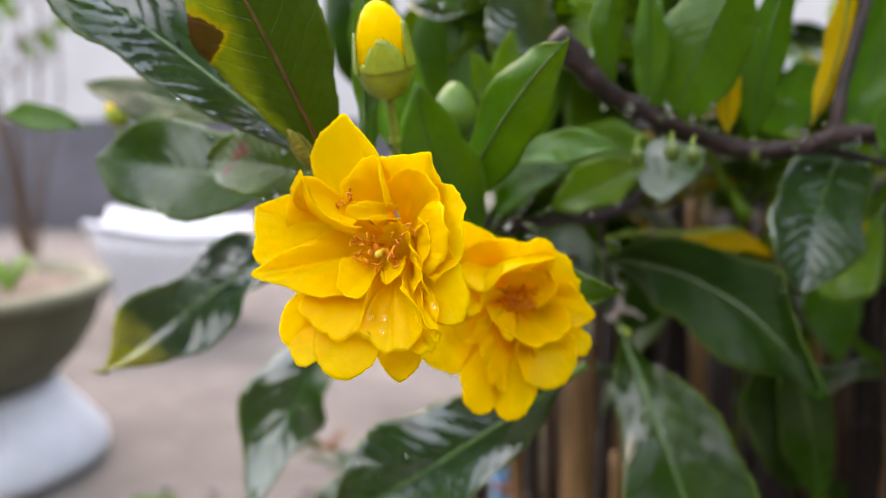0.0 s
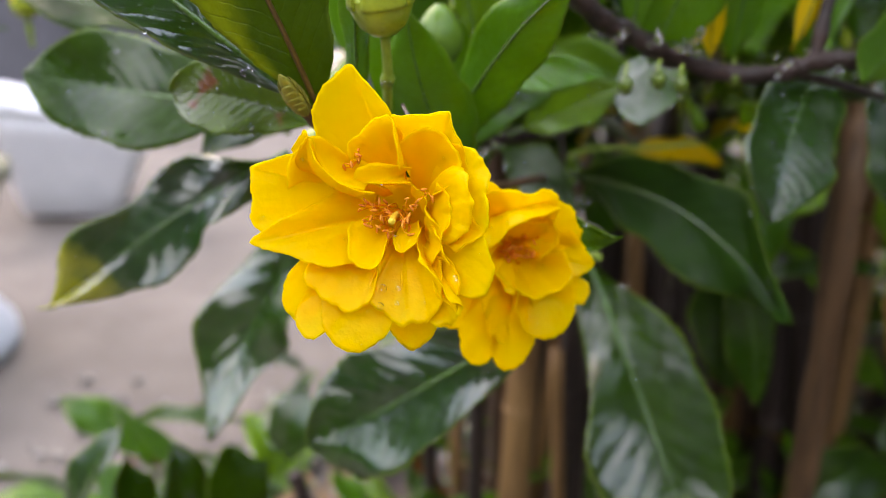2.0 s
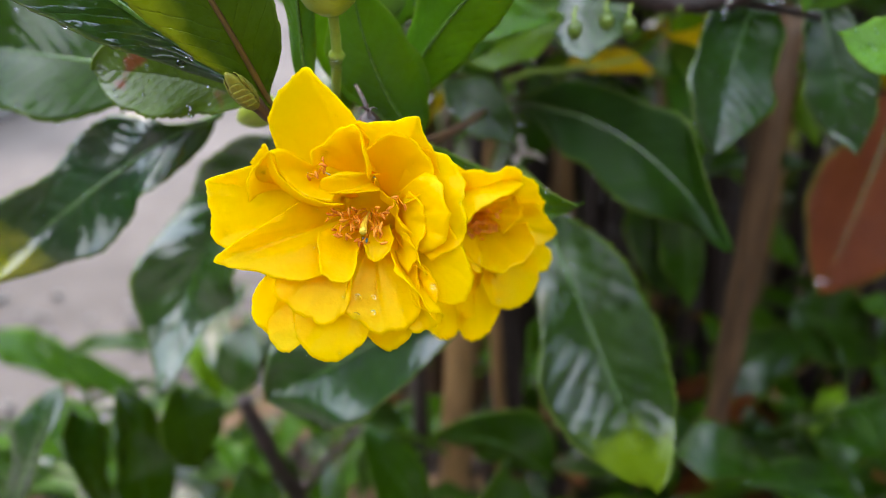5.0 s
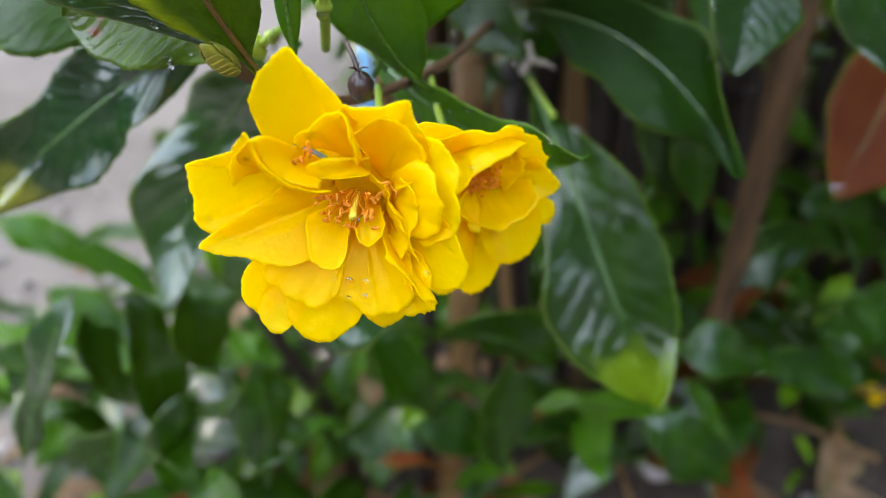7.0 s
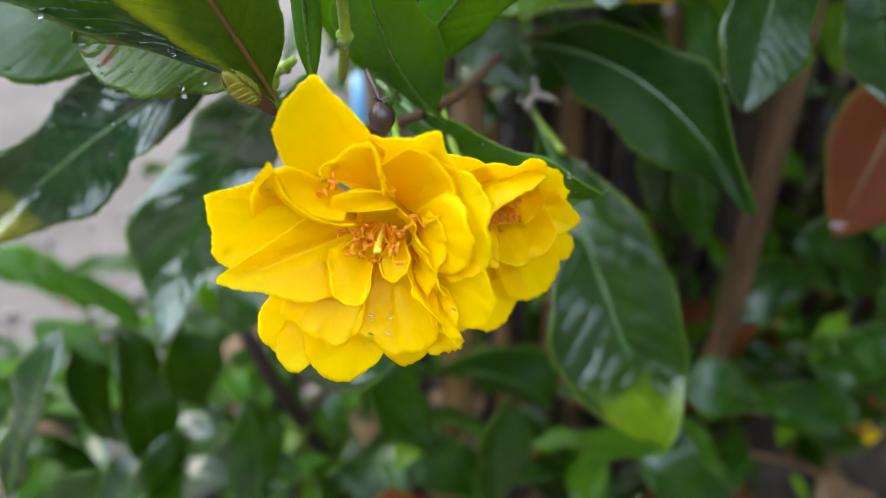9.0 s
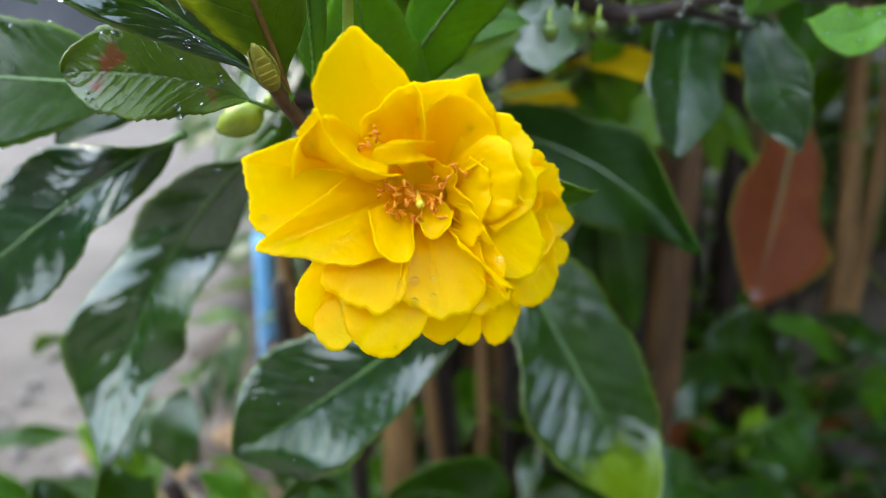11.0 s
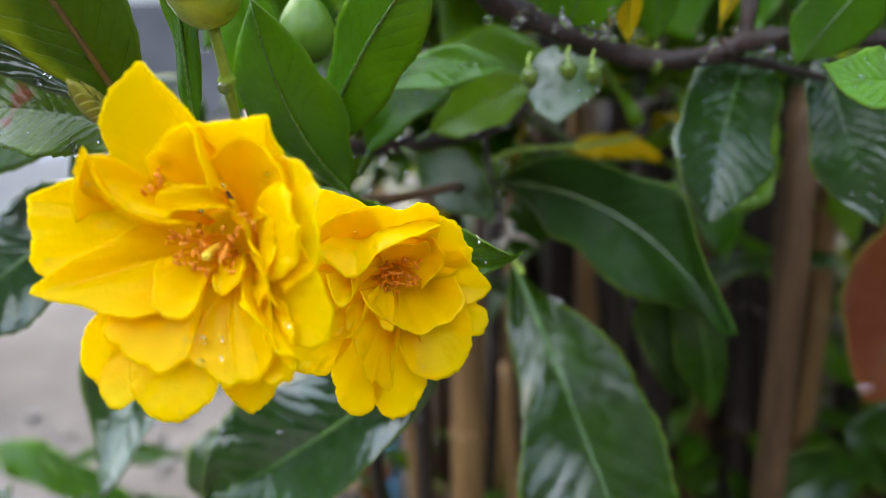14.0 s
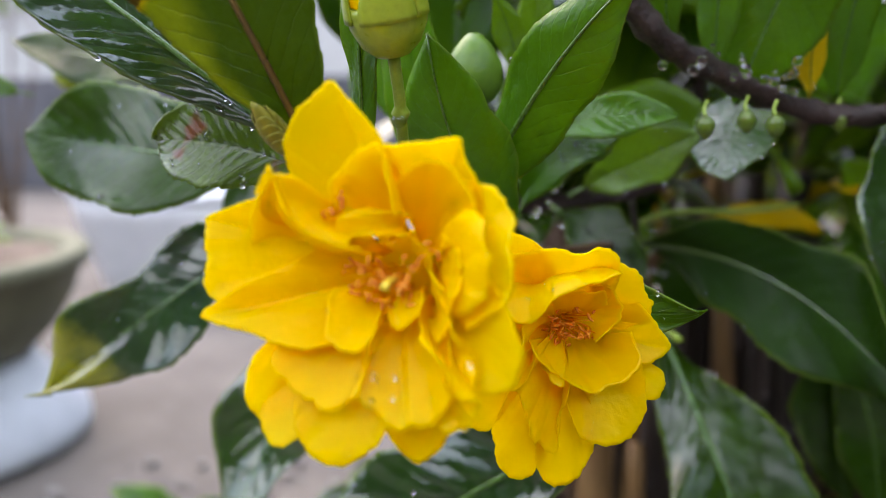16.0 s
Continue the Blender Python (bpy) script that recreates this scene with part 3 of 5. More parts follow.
def plant_pot(at):
    pot = thing("plant_pot", at, "weathered olive-grey cement plant pot standing on a white stand", "plant pot")
    R = 0.24
    prof = [(0.13, 0.0), (0.155, 0.01), (0.185, 0.04), (0.212, 0.085), (0.226, 0.125), (0.231, 0.13), (R, 0.134), (R, 0.152), (R - 0.006, 0.157), (R - 0.03, 0.157), (R - 0.036, 0.148), (R - 0.05, 0.125), (0.02, 0.12)]
    v, f = lathe_data(prof, 48, at)
    part("body", mesh_of("body", v, f, POT), pot)
    n = 30
    vs, fs = [], []
    for i in range(n):
        for j in range(n):
            r, a = 0.195 * i / (n - 1), 2 * math.pi * j / n
            p = Vector((at[0] + r * math.cos(a), at[1] + r * math.sin(a), 0))
            vs.append((p.x, p.y, at[2] + 0.14 + 0.012 * noise.noise((p.x * 25, p.y * 25, 1)) + 0.02 * (1 - (r / 0.2) ** 2)))
    for i in range(n - 1):
        for j in range(n):
            a, b = i * n + j, i * n + (j + 1) % n
            fs.append((a, a + n, b + n, b))
    part("soil", mesh_of("soil", vs, fs, SOIL), pot, "dry crumbly brown soil")
    return pot


POT_AT = (-0.755, 1.18, 0.128)
pot = plant_pot(POT_AT)


def pot_stand(at):
    ob = thing("pot_stand", at, "white cement stand flaring to the ground under the pot", "stand")
    prof = [(0.155, 0.0), (0.215, 0.0), (0.222, 0.012), (0.22, 0.03), (0.19, 0.07), (0.165, 0.1), (0.15, 0.122), (0.146, 0.124), (0.1, 0.124), (0.09, 0.11)]
    v, f = lathe_data(prof, 48, at)
    part("body", mesh_of("body", v, f, STAND), ob)
    v, f = lathe_data([(0.142, 0.122), (0.152, 0.1225), (0.154, 0.1255), (0.15, 0.128), (0.1, 0.128), (0.098, 0.123)], 48, at)
    part("rim", mesh_of("rim", v, f, STAND), ob)
    return ob


pot_stand((POT_AT[0], POT_AT[1], 0.0))


def seedling(at, size, seed):
    ob = thing("weed", at, "small green weed growing in the pot soil", "weed", "weeds in the pot")
    rng = np.random.RandomState(seed)
    for k in range(7):
        a = rng.uniform(0, 6.28)
        d = Vector((math.cos(a), math.sin(a), rng.uniform(0.5, 1.2))) * size
        b = Vector(at)
        t = b + d
        m = (b + t) / 2 + Vector((0, 0, 0.25 * size))
        leaf(b, m, t, Vector((-math.sin(a), math.cos(a), 0)) * size * 0.22, LEAF_LIME, parent=ob)
    return ob


seedling((POT_AT[0] + 0.13, POT_AT[1] - 0.05, POT_AT[2] + 0.15), 0.045, 1)
seedling((POT_AT[0] + 0.02, POT_AT[1] - 0.12, POT_AT[2] + 0.15), 0.04, 2)


def white_pot(at):
    """A square, flared white planter whose rim sags between raised corners."""
    ob = thing("white_planter", at, "white flared square planter with raised corners standing on the yard", "planter")
    turn = Matrix.Translation(at) @ pose(0, 0, 0, 0, 5, 14)

    def ring(half, z, sag, steps=8):
        pts = []
        corners = ((-1, -1), (1, -1), (1, 1), (-1, 1))
        for k in range(4):
            (ax, ay), (bx, by) = corners[k], corners[(k + 1) % 4]
            for i in range(steps):
                u = i / steps
                dip = 1 - abs(2 * u - 1) ** 1.6
                inset = 1 - 0.1 * dip * (z / 0.28)
                x, y = ax + (bx - ax) * u, ay + (by - ay) * u
                pts.append(turn @ Vector((x * half * inset, y * half * inset, z - sag * dip)))
        return pts

    def shell(levels):
        rings = [ring(*lv) for lv in levels]
        n = len(rings[0])
        verts = [p for r in rings for p in r]
        faces = [(i * n + k, i * n + (k + 1) % n, (i + 1) * n + (k + 1) % n, (i + 1) * n + k) for i in range(len(rings) - 1) for k in range(n)]
        faces.append(tuple(range(n - 1, -1, -1)))
        faces.append(tuple(range((len(rings) - 1) * n, len(rings) * n)))
        return verts, faces

    v, f = shell([(0.104, 0.0, 0.0), (0.108, 0.004, 0.0), (0.129, 0.07, 0.0), (0.153, 0.14, 0.003), (0.176, 0.21, 0.008), (0.192, 0.264, 0.016), (0.18, 0.26, 0.016), (0.162, 0.2, 0.008), (0.138, 0.14, 0.003)])
    part("body", mesh_of("body", v, f, WHITE), ob)
    v, f = shell([(0.19, 0.262, 0.016), (0.203, 0.276, 0.02), (0.205, 0.284, 0.021), (0.201, 0.288, 0.021), (0.186, 0.276, 0.019), (0.18, 0.262, 0.017)])
    part("rim", mesh_of("rim", v, f[:-2], WHITE), ob)
    return ob


white_pot((-0.735, 2.13, 0.0))

# ---- the flowering bush ----
bush = thing("flowering_bush", (0.30, 0.50, 0.0), "wet glossy-leaved bush with double yellow flowers and buds", "bush")
# the leaf whorl round the open flowers
leaf((-0.0300, 0.1910, 0.4939), (-0.0652, 0.1960, 0.5218), (-0.0932, 0.1900, 0.5415), (-0.0071, -0.0065, -0.0084), LEAF_SOAKED, teeth=0.012, fold=0.1, shift=0.45)
leaf((-0.0265, 0.1900, 0.4924), (-0.0368, 0.1785, 0.5183), (-0.0508, 0.1730, 0.5454), (-0.0146, -0.0020, -0.0016), LEAF_BURNT, teeth=0.01, shift=0.4, rib=RIB_BROWN, fold=0.12, label="yellowing leaf with a brown burnt edge")
leaf((-0.0300, 0.2100, 0.4874), (-0.0468, 0.2160, 0.4928), (-0.0646, 0.2230, 0.4937), (-0.0012, 0.0035, 0.0102), LEAF_SPOT, teeth=0.02, blunt=0.7, shift=0.4, label="small yellow-green leaf with a rusty patch")
leaf((-0.0184, 0.2000, 0.4896), (-0.0189, 0.2000, 0.5108), (-0.0193, 0.2000, 0.5349), (-0.0034, 0.0020, -0.0002), LEAF_MID)
leaf((0.0110, 0.2220, 0.4720), (-0.0004, 0.2150, 0.4903), (-0.0067, 0.2100, 0.5143), (-0.0104, 0.0050, -0.0008), LEAF_MID)
leaf((0.0027, 0.2250, 0.4771), (0.0157, 0.2100, 0.5044), (0.0285, 0.1900, 0.5221), (-0.0108, 0.0100, -0.0028), LEAF_MID, teeth=0.01, fold=0.35)
leaf((0.0012, 0.2320, 0.4763), (-0.0087, 0.2350, 0.5008), (-0.0110, 0.2350, 0.5328), (-0.0082, 0.0000, 0.0008), LEAF_MID)
leaf((0.0042, 0.2450, 0.4680), (0.0222, 0.2150, 0.4605), (0.0420, 0.1895, 0.4640), (0.0022, -0.0030, 0.0084), LEAF_FRESH, teeth=0.015)
leaf((-0.0049, 0.3000, 0.4842), (-0.0197, 0.3050, 0.5199), (-0.0281, 0.3100, 0.5637), (-0.0122, -0.0050, -0.0024), LEAF_MID)
leaf((0.0168, 0.3100, 0.4815), (0.0326, 0.3200, 0.5187), (0.0398, 0.3300, 0.5634), (-0.0158, -0.0050, 0.0019), LEAF_MID)
leaf((-0.0008, 0.3400, 0.4869), (0.0040, 0.3400, 0.5291), (0.0016, 0.3500, 0.5787), (-0.0167, 0.0050, 0.0004), LEAF_MID)
leaf((-0.0209, 0.3600, 0.5111), (-0.0355, 0.3600, 0.5453), (-0.0409, 0.3700, 0.5856), (-0.0143, -0.0050, -0.0054), LEAF_WET)
# the larger leaves behind the flowers
leaf((0.0655, 0.3250, 0.4507), (0.1030, 0.2950, 0.4430), (0.1200, 0.2400, 0.4190), (0.0060, -0.0010, 0.0175), LEAF_SHADE, teeth=0.014, wave=0.08, shift=0.3, rib=RIB_GLOSS)
leaf((0.0725, 0.3180, 0.4235), (0.0815, 0.2640, 0.3830), (0.0945, 0.2260, 0.3340), (0.0225, -0.0060, 0.0030), LEAF_HANG, teeth=0.014, wave=0.06, shift=0.5, blunt=0.55, quilt=0.035, label="long hanging wet leaf with a yellowing tip")
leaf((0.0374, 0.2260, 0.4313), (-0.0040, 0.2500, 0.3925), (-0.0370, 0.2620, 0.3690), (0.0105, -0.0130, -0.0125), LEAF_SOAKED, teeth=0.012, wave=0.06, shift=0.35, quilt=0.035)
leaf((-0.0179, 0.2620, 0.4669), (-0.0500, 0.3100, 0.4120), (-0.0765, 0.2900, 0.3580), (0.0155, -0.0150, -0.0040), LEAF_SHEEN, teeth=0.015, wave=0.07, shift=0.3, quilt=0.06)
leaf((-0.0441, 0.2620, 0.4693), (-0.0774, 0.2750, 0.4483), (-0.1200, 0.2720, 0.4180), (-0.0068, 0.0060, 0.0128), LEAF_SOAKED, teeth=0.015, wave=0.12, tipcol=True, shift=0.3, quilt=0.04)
leaf((-0.0466, 0.2500, 0.4860), (-0.0860, 0.2680, 0.4890), (-0.1230, 0.2850, 0.4935), (0.0040, -0.0080, -0.0165), LEAF_DARK, teeth=0.012, blunt=0.4)
leaf((-0.1610, 0.3600, 0.5050), (-0.1780, 0.3600, 0.5085), (-0.1960, 0.3600, 0.5110), (0.0010, -0.0040, -0.0060), LEAF_FRESH)
leaf((-0.0761, 0.3000, 0.5062), (-0.1064, 0.3100, 0.5138), (-0.1450, 0.3300, 0.5215), (0.0030, -0.0100, -0.0097), LEAF_SHADE)
leaf((-0.0304, 0.3000, 0.4779), (-0.0473, 0.3000, 0.4821), (-0.0733, 0.3000, 0.4629), (-0.0029, -0.0100, -0.0138), LEAF_DARK)
# leaves hanging from the upper branch
leaf((0.0553, 0.2350, 0.5529), (0.0481, 0.2400, 0.5351), (0.0515, 0.2450, 0.5118), (-0.0044, 0.0030, -0.0004), LEAF_FRESH)
leaf((0.0624, 0.2500, 0.5514), (0.0633, 0.2500, 0.5282), (0.0644, 0.2550, 0.5070), (-0.0047, 0.0020, 0.0002), LEAF_MID)
leaf((0.0910, 0.2450, 0.5535), (0.0796, 0.2500, 0.5282), (0.0718, 0.2580, 0.4991), (-0.0125, 0.0050, 0.0023), LEAF_FRESH, teeth=0.008)
leaf((0.1100, 0.2620, 0.5538), (0.1046, 0.2650, 0.5281), (0.1027, 0.2680, 0.5000), (-0.0079, 0.0010, 0.0001), LEAF_MID)
leaf((0.0926, 0.2600, 0.5310), (0.0915, 0.2600, 0.5170), (0.0919, 0.2600, 0.5009), (-0.0045, 0.0000, -0.0044), LEAF_YELLOW, label="yellow dying leaf")
leaf((0.1278, 0.2620, 0.5538), (0.1276, 0.2620, 0.5313), (0.1196, 0.2620, 0.5042), (-0.0054, 0.0000, -0.0000), LEAF_YELLOW, label="yellow dying leaf")
leaf((0.1644, 0.2350, 0.5327), (0.1452, 0.2400, 0.5120), (0.1356, 0.2470, 0.4951), (-0.0063, -0.0000, 0.0099), LEAF_MID, teeth=0.01)
leaf((0.1401, 0.2000, 0.5013), (0.1275, 0.2000, 0.4944), (0.1150, 0.2050, 0.4977), (-0.0053, -0.0050, -0.0066), LEAF_MID, teeth=0.012)
leaf((0.1385, 0.2750, 0.5019), (0.1235, 0.2620, 0.4761), (0.1143, 0.2500, 0.4505), (-0.0182, 0.0000, -0.0009), LEAF_DRIP, teeth=0.01)
leaf((0.1604, 0.2750, 0.4962), (0.1639, 0.2620, 0.4719), (0.1696, 0.2500, 0.4457), (-0.0116, 0.0040, -0.0028), LEAF_DRIP, teeth=0.01)
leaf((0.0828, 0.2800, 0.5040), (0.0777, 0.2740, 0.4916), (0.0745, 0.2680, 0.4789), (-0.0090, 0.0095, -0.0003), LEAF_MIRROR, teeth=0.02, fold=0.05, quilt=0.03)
leaf((0.0400, 0.2900, 0.4749), (0.0537, 0.2850, 0.4826), (0.0711, 0.2800, 0.4912), (-0.0014, 0.0020, 0.0085), LEAF_LIME, teeth=0.01)
leaf((0.0179, 0.2620, 0.4735), (0.0294, 0.2600, 0.4886), (0.0467, 0.2550, 0.4973), (-0.0040, 0.0050, 0.0057), LEAF_FRESH)
leaf((0.0371, 0.3100, 0.4642), (0.0484, 0.3000, 0.4567), (0.0594, 0.2900, 0.4454), (0.0082, -0.0020, 0.0057), LEAF_DARK, teeth=0.01)
leaf((0.0741, 0.3600, 0.4522), (0.0764, 0.3550, 0.4465), (0.0725, 0.3500, 0.4410), (-0.0052, 0.0000, 0.0012), LEAF_LIME)
leaf((0.0185, 0.2500, 0.4914), (0.0353, 0.2450, 0.4971), (0.0522, 0.2400, 0.4970), (0.0002, 0.0023, 0.0051), LEAF_MID)
leaf((0.0838, 0.3000, 0.4884), (0.0626, 0.3000, 0.4926), (0.0310, 0.3000, 0.4884), (-0.0029, -0.0055, -0.0123), LEAF_LIME)
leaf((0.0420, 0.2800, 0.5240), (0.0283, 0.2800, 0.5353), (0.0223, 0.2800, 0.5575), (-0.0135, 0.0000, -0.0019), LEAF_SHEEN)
leaf((0.0654, 0.3000, 0.5378), (0.0489, 0.3000, 0.5398), (0.0242, 0.3000, 0.5297), (-0.0017, 0.0035, 0.0106), LEAF_LIME)
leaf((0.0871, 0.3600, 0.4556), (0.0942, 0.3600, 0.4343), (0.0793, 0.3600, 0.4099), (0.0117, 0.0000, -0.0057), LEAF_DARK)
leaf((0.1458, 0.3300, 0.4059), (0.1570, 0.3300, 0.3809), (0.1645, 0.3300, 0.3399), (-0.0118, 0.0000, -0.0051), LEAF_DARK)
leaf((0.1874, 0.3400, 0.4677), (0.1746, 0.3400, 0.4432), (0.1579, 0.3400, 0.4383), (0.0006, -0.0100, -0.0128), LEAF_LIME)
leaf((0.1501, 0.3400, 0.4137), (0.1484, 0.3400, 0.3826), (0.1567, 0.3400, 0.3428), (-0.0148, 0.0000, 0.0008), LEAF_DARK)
leaf((0.1631, 0.3800, 0.4737), (0.1780, 0.3800, 0.4569), (0.1921, 0.3800, 0.4273), (-0.0121, 0.0000, -0.0028), LEAF_LIME)
leaf((0.2714, 0.4200, 0.4260), (0.2826, 0.4200, 0.4086), (0.2917, 0.4200, 0.3834), (-0.0116, 0.0000, 0.0003), LEAF_LIME)
leaf((0.1118, 0.3800, 0.4502), (0.1355, 0.3800, 0.4514), (0.1578, 0.3800, 0.4441), (-0.0017, -0.0050, -0.0052), LEAF_YELLOW, label="yellow dying leaf")
leaf((0.3001, 0.3750, 0.4358), (0.2627, 0.3450, 0.3837), (0.2283, 0.3200, 0.3457), (-0.0290, 0.0050, 0.0080), LEAF_RED, label="dead russet-brown leaf")
# leaves low on the bush
leaf((-0.1650, 0.3300, 0.2507), (-0.1367, 0.3200, 0.3129), (-0.1196, 0.3300, 0.3430), (0.0131, -0.0100, 0.0101), LEAF_SOAKED)
leaf((-0.1216, 0.3600, 0.2467), (-0.1241, 0.3500, 0.2883), (-0.1273, 0.3600, 0.3117), (-0.0066, -0.0100, 0.0074), LEAF_SOAKED)
leaf((-0.1115, 0.3700, 0.2023), (-0.1031, 0.3600, 0.2706), (-0.1088, 0.3700, 0.3105), (-0.0129, -0.0100, 0.0086), LEAF_SOAKED)
leaf((-0.0612, 0.3600, 0.1667), (-0.0537, 0.3500, 0.2286), (-0.0546, 0.3600, 0.2643), (-0.0144, -0.0100, 0.0103), LEAF_SOAKED)
leaf((-0.0742, 0.3600, 0.2645), (-0.0761, 0.3500, 0.3002), (-0.0768, 0.3600, 0.3129), (-0.0138, -0.0100, 0.0045), LEAF_DARK)
leaf((0.0426, 0.3600, 0.1990), (0.0193, 0.3500, 0.2502), (0.0070, 0.3600, 0.2756), (-0.0135, -0.0100, 0.0005), LEAF_WET)
leaf((0.0913, 0.4000, 0.0976), (0.0562, 0.3900, 0.1525), (0.0249, 0.4000, 0.1598), (-0.0059, -0.0100, -0.0142), LEAF_WET)
leaf((0.0794, 0.3400, 0.1631), (0.0703, 0.3300, 0.2294), (0.0781, 0.3400, 0.2557), (-0.0184, -0.0100, 0.0151), LEAF_DARK)
leaf((0.1138, 0.3700, 0.2105), (0.0811, 0.3600, 0.2490), (0.0448, 0.3700, 0.2513), (-0.0073, -0.0100, 0.0304), LEAF_WET)
leaf((0.2238, 0.3300, 0.2304), (0.1882, 0.3200, 0.2559), (0.1705, 0.3300, 0.2543), (-0.0065, -0.0100, -0.0097), LEAF_WET)
leaf((0.4316, 0.4000, 0.1192), (0.3344, 0.3900, 0.1438), (0.2695, 0.4000, 0.1589), (-0.0030, -0.0100, -0.0121), LEAF_WET)
leaf((0.4144, 0.4200, 0.1788), (0.3630, 0.4100, 0.1694), (0.3439, 0.4200, 0.1476), (0.0010, -0.0100, -0.0245), LEAF_WET)
leaf((0.2573, 0.3600, 0.0770), (0.2055, 0.3500, 0.1388), (0.1756, 0.3600, 0.1567), (-0.0238, -0.0100, -0.0038), LEAF_WET)
leaf((0.1629, 0.4200, 0.0408), (0.1353, 0.4100, 0.1107), (0.1102, 0.4200, 0.1625), (0.0157, -0.0100, 0.0189), LEAF_DARK)
leaf((0.2481, 0.4200, 0.2079), (0.2681, 0.4100, 0.2410), (0.3163, 0.4200, 0.2402), (0.0035, -0.0100, -0.0211), LEAF_DARK)
leaf((0.4212, 0.4600, 0.1906), (0.3612, 0.4500, 0.2323), (0.3276, 0.4600, 0.2451), (-0.0075, -0.0100, -0.0271), LEAF_DARK)
leaf((-0.0430, 0.3620, 0.3420), (-0.0500, 0.3560, 0.3270), (-0.0530, 0.3560, 0.3060), (0.0100, -0.0060, -0.0030), LEAF_SOAKED)
leaf((-0.1857, 0.4200, 0.1365), (-0.1531, 0.4100, 0.1561), (-0.1317, 0.4200, 0.1330), (0.0038, -0.0100, 0.0260), LEAF_SOAKED)
leaf((-0.0999, 0.3600, 0.1971), (-0.0983, 0.3500, 0.2352), (-0.0876, 0.3600, 0.2345), (-0.0069, -0.0100, 0.0169), LEAF_SOAKED)
leaf((-0.0261, 0.4400, 0.0679), (-0.0069, 0.4300, 0.1234), (0.0346, 0.4400, 0.1256), (0.0015, -0.0100, -0.0182), LEAF_DARK)
# branches
branch([(0.0327, 0.2350, 0.5296), (0.0461, 0.2400, 0.5157), (0.0658, 0.2500, 0.5064), (0.0980, 0.2650, 0.4965), (0.1180, 0.2600, 0.4976), (0.1259, 0.2580, 0.5009), (0.1523, 0.2600, 0.5009), (0.2194, 0.2800, 0.4971)], 0.0034, BARK, 'branch', knob=0.22)
branch([(0.1250, 0.2580, 0.5009), (0.1290, 0.2600, 0.5223), (0.1376, 0.2650, 0.5510)], 0.0024, BARK, 'twig')
branch([(0.1162, 0.2600, 0.4969), (0.1301, 0.2620, 0.4951), (0.1592, 0.2700, 0.4887)], 0.0016, BARK, 'twig')
branch([(0.0003, 0.3400, 0.4652), (0.0282, 0.3450, 0.4621), (0.0569, 0.3500, 0.4640), (0.0694, 0.3520, 0.4656), (0.0851, 0.3550, 0.4722), (0.0950, 0.3600, 0.4890), (0.1003, 0.3700, 0.5255)], 0.0034, BARK, 'branch')
branch([(0.0694, 0.3520, 0.4656), (0.0724, 0.3500, 0.4472), (0.0759, 0.3500, 0.4293), (0.0744, 0.3300, 0.4202)], 0.0012, BARK, 'twig')
branch([(0.0679, 0.3300, 0.4574), (0.0792, 0.3300, 0.4608), (0.1033, 0.3350, 0.4603), (0.1280, 0.3400, 0.4616)], 0.0011, STALK, 'twig')
branch([(-0.0316, 0.1820, 0.4980), (-0.0259, 0.1920, 0.4886), (-0.0105, 0.2100, 0.4738), (0.0228, 0.2500, 0.4631), (0.0655, 0.3250, 0.4507), (0.1212, 0.4000, 0.4328)], 0.0016, TWIG, 'twig')
branch([(0.2278, 0.3800, 0.4734), (0.2198, 0.3700, 0.4233), (0.2216, 0.3700, 0.3153), (0.2265, 0.3800, 0.2116)], 0.009, BARK_PALE, 'trunk')


def scaly_bud(base, tip):
    """A leaf bud of overlapping scales."""
    b, t = Vector(base), Vector(tip)
    axis = t - b
    L = axis.length
    core = [(0.0005, 0)] + [(0.0018 * math.sin(math.pi * (0.14 + 0.82 * k / 12)) ** 0.8, L * k / 12) for k in range(13)]
    v, f = lathe_data(core, 14, b, axis)
    bud = part("terminal_bud", mesh_of("terminal_bud", v, f, BUDSCALE), bush, "pale yellow-green scaly leaf bud")
    q = Vector((0, 0, 1)).rotation_difference(axis.normalized())
    for k in range(15):
        row, a = k // 3, k * 2.1 + 0.5
        z0 = L * (0.02 + 0.15 * row)
        h = L * (0.3 - 0.02 * row)
        g = np.zeros((9, 7, 3))
        for i, s in enumerate(np.linspace(0, 1, 9)):
            for j, x in enumerate(np.linspace(-1, 1, 7)):
                ang = a + x * 1.05 * math.sqrt(max(0.0, 1 - s**2.4))
                z = z0 + h * s
                r = 0.0020 * math.sin(math.pi * (0.16 + 0.8 * min(1.0, z / L))) ** 0.8 + 0.00028 * s
                g[i, j] = b + q @ Vector((r * math.cos(ang), r * math.sin(ang), z))
        part("scale", sheet(g, 0.0002, BUDSCALE, "scale"), bud)


scaly_bud((-0.0296, 0.1860, 0.4935), (-0.0340, 0.1780, 0.5018))


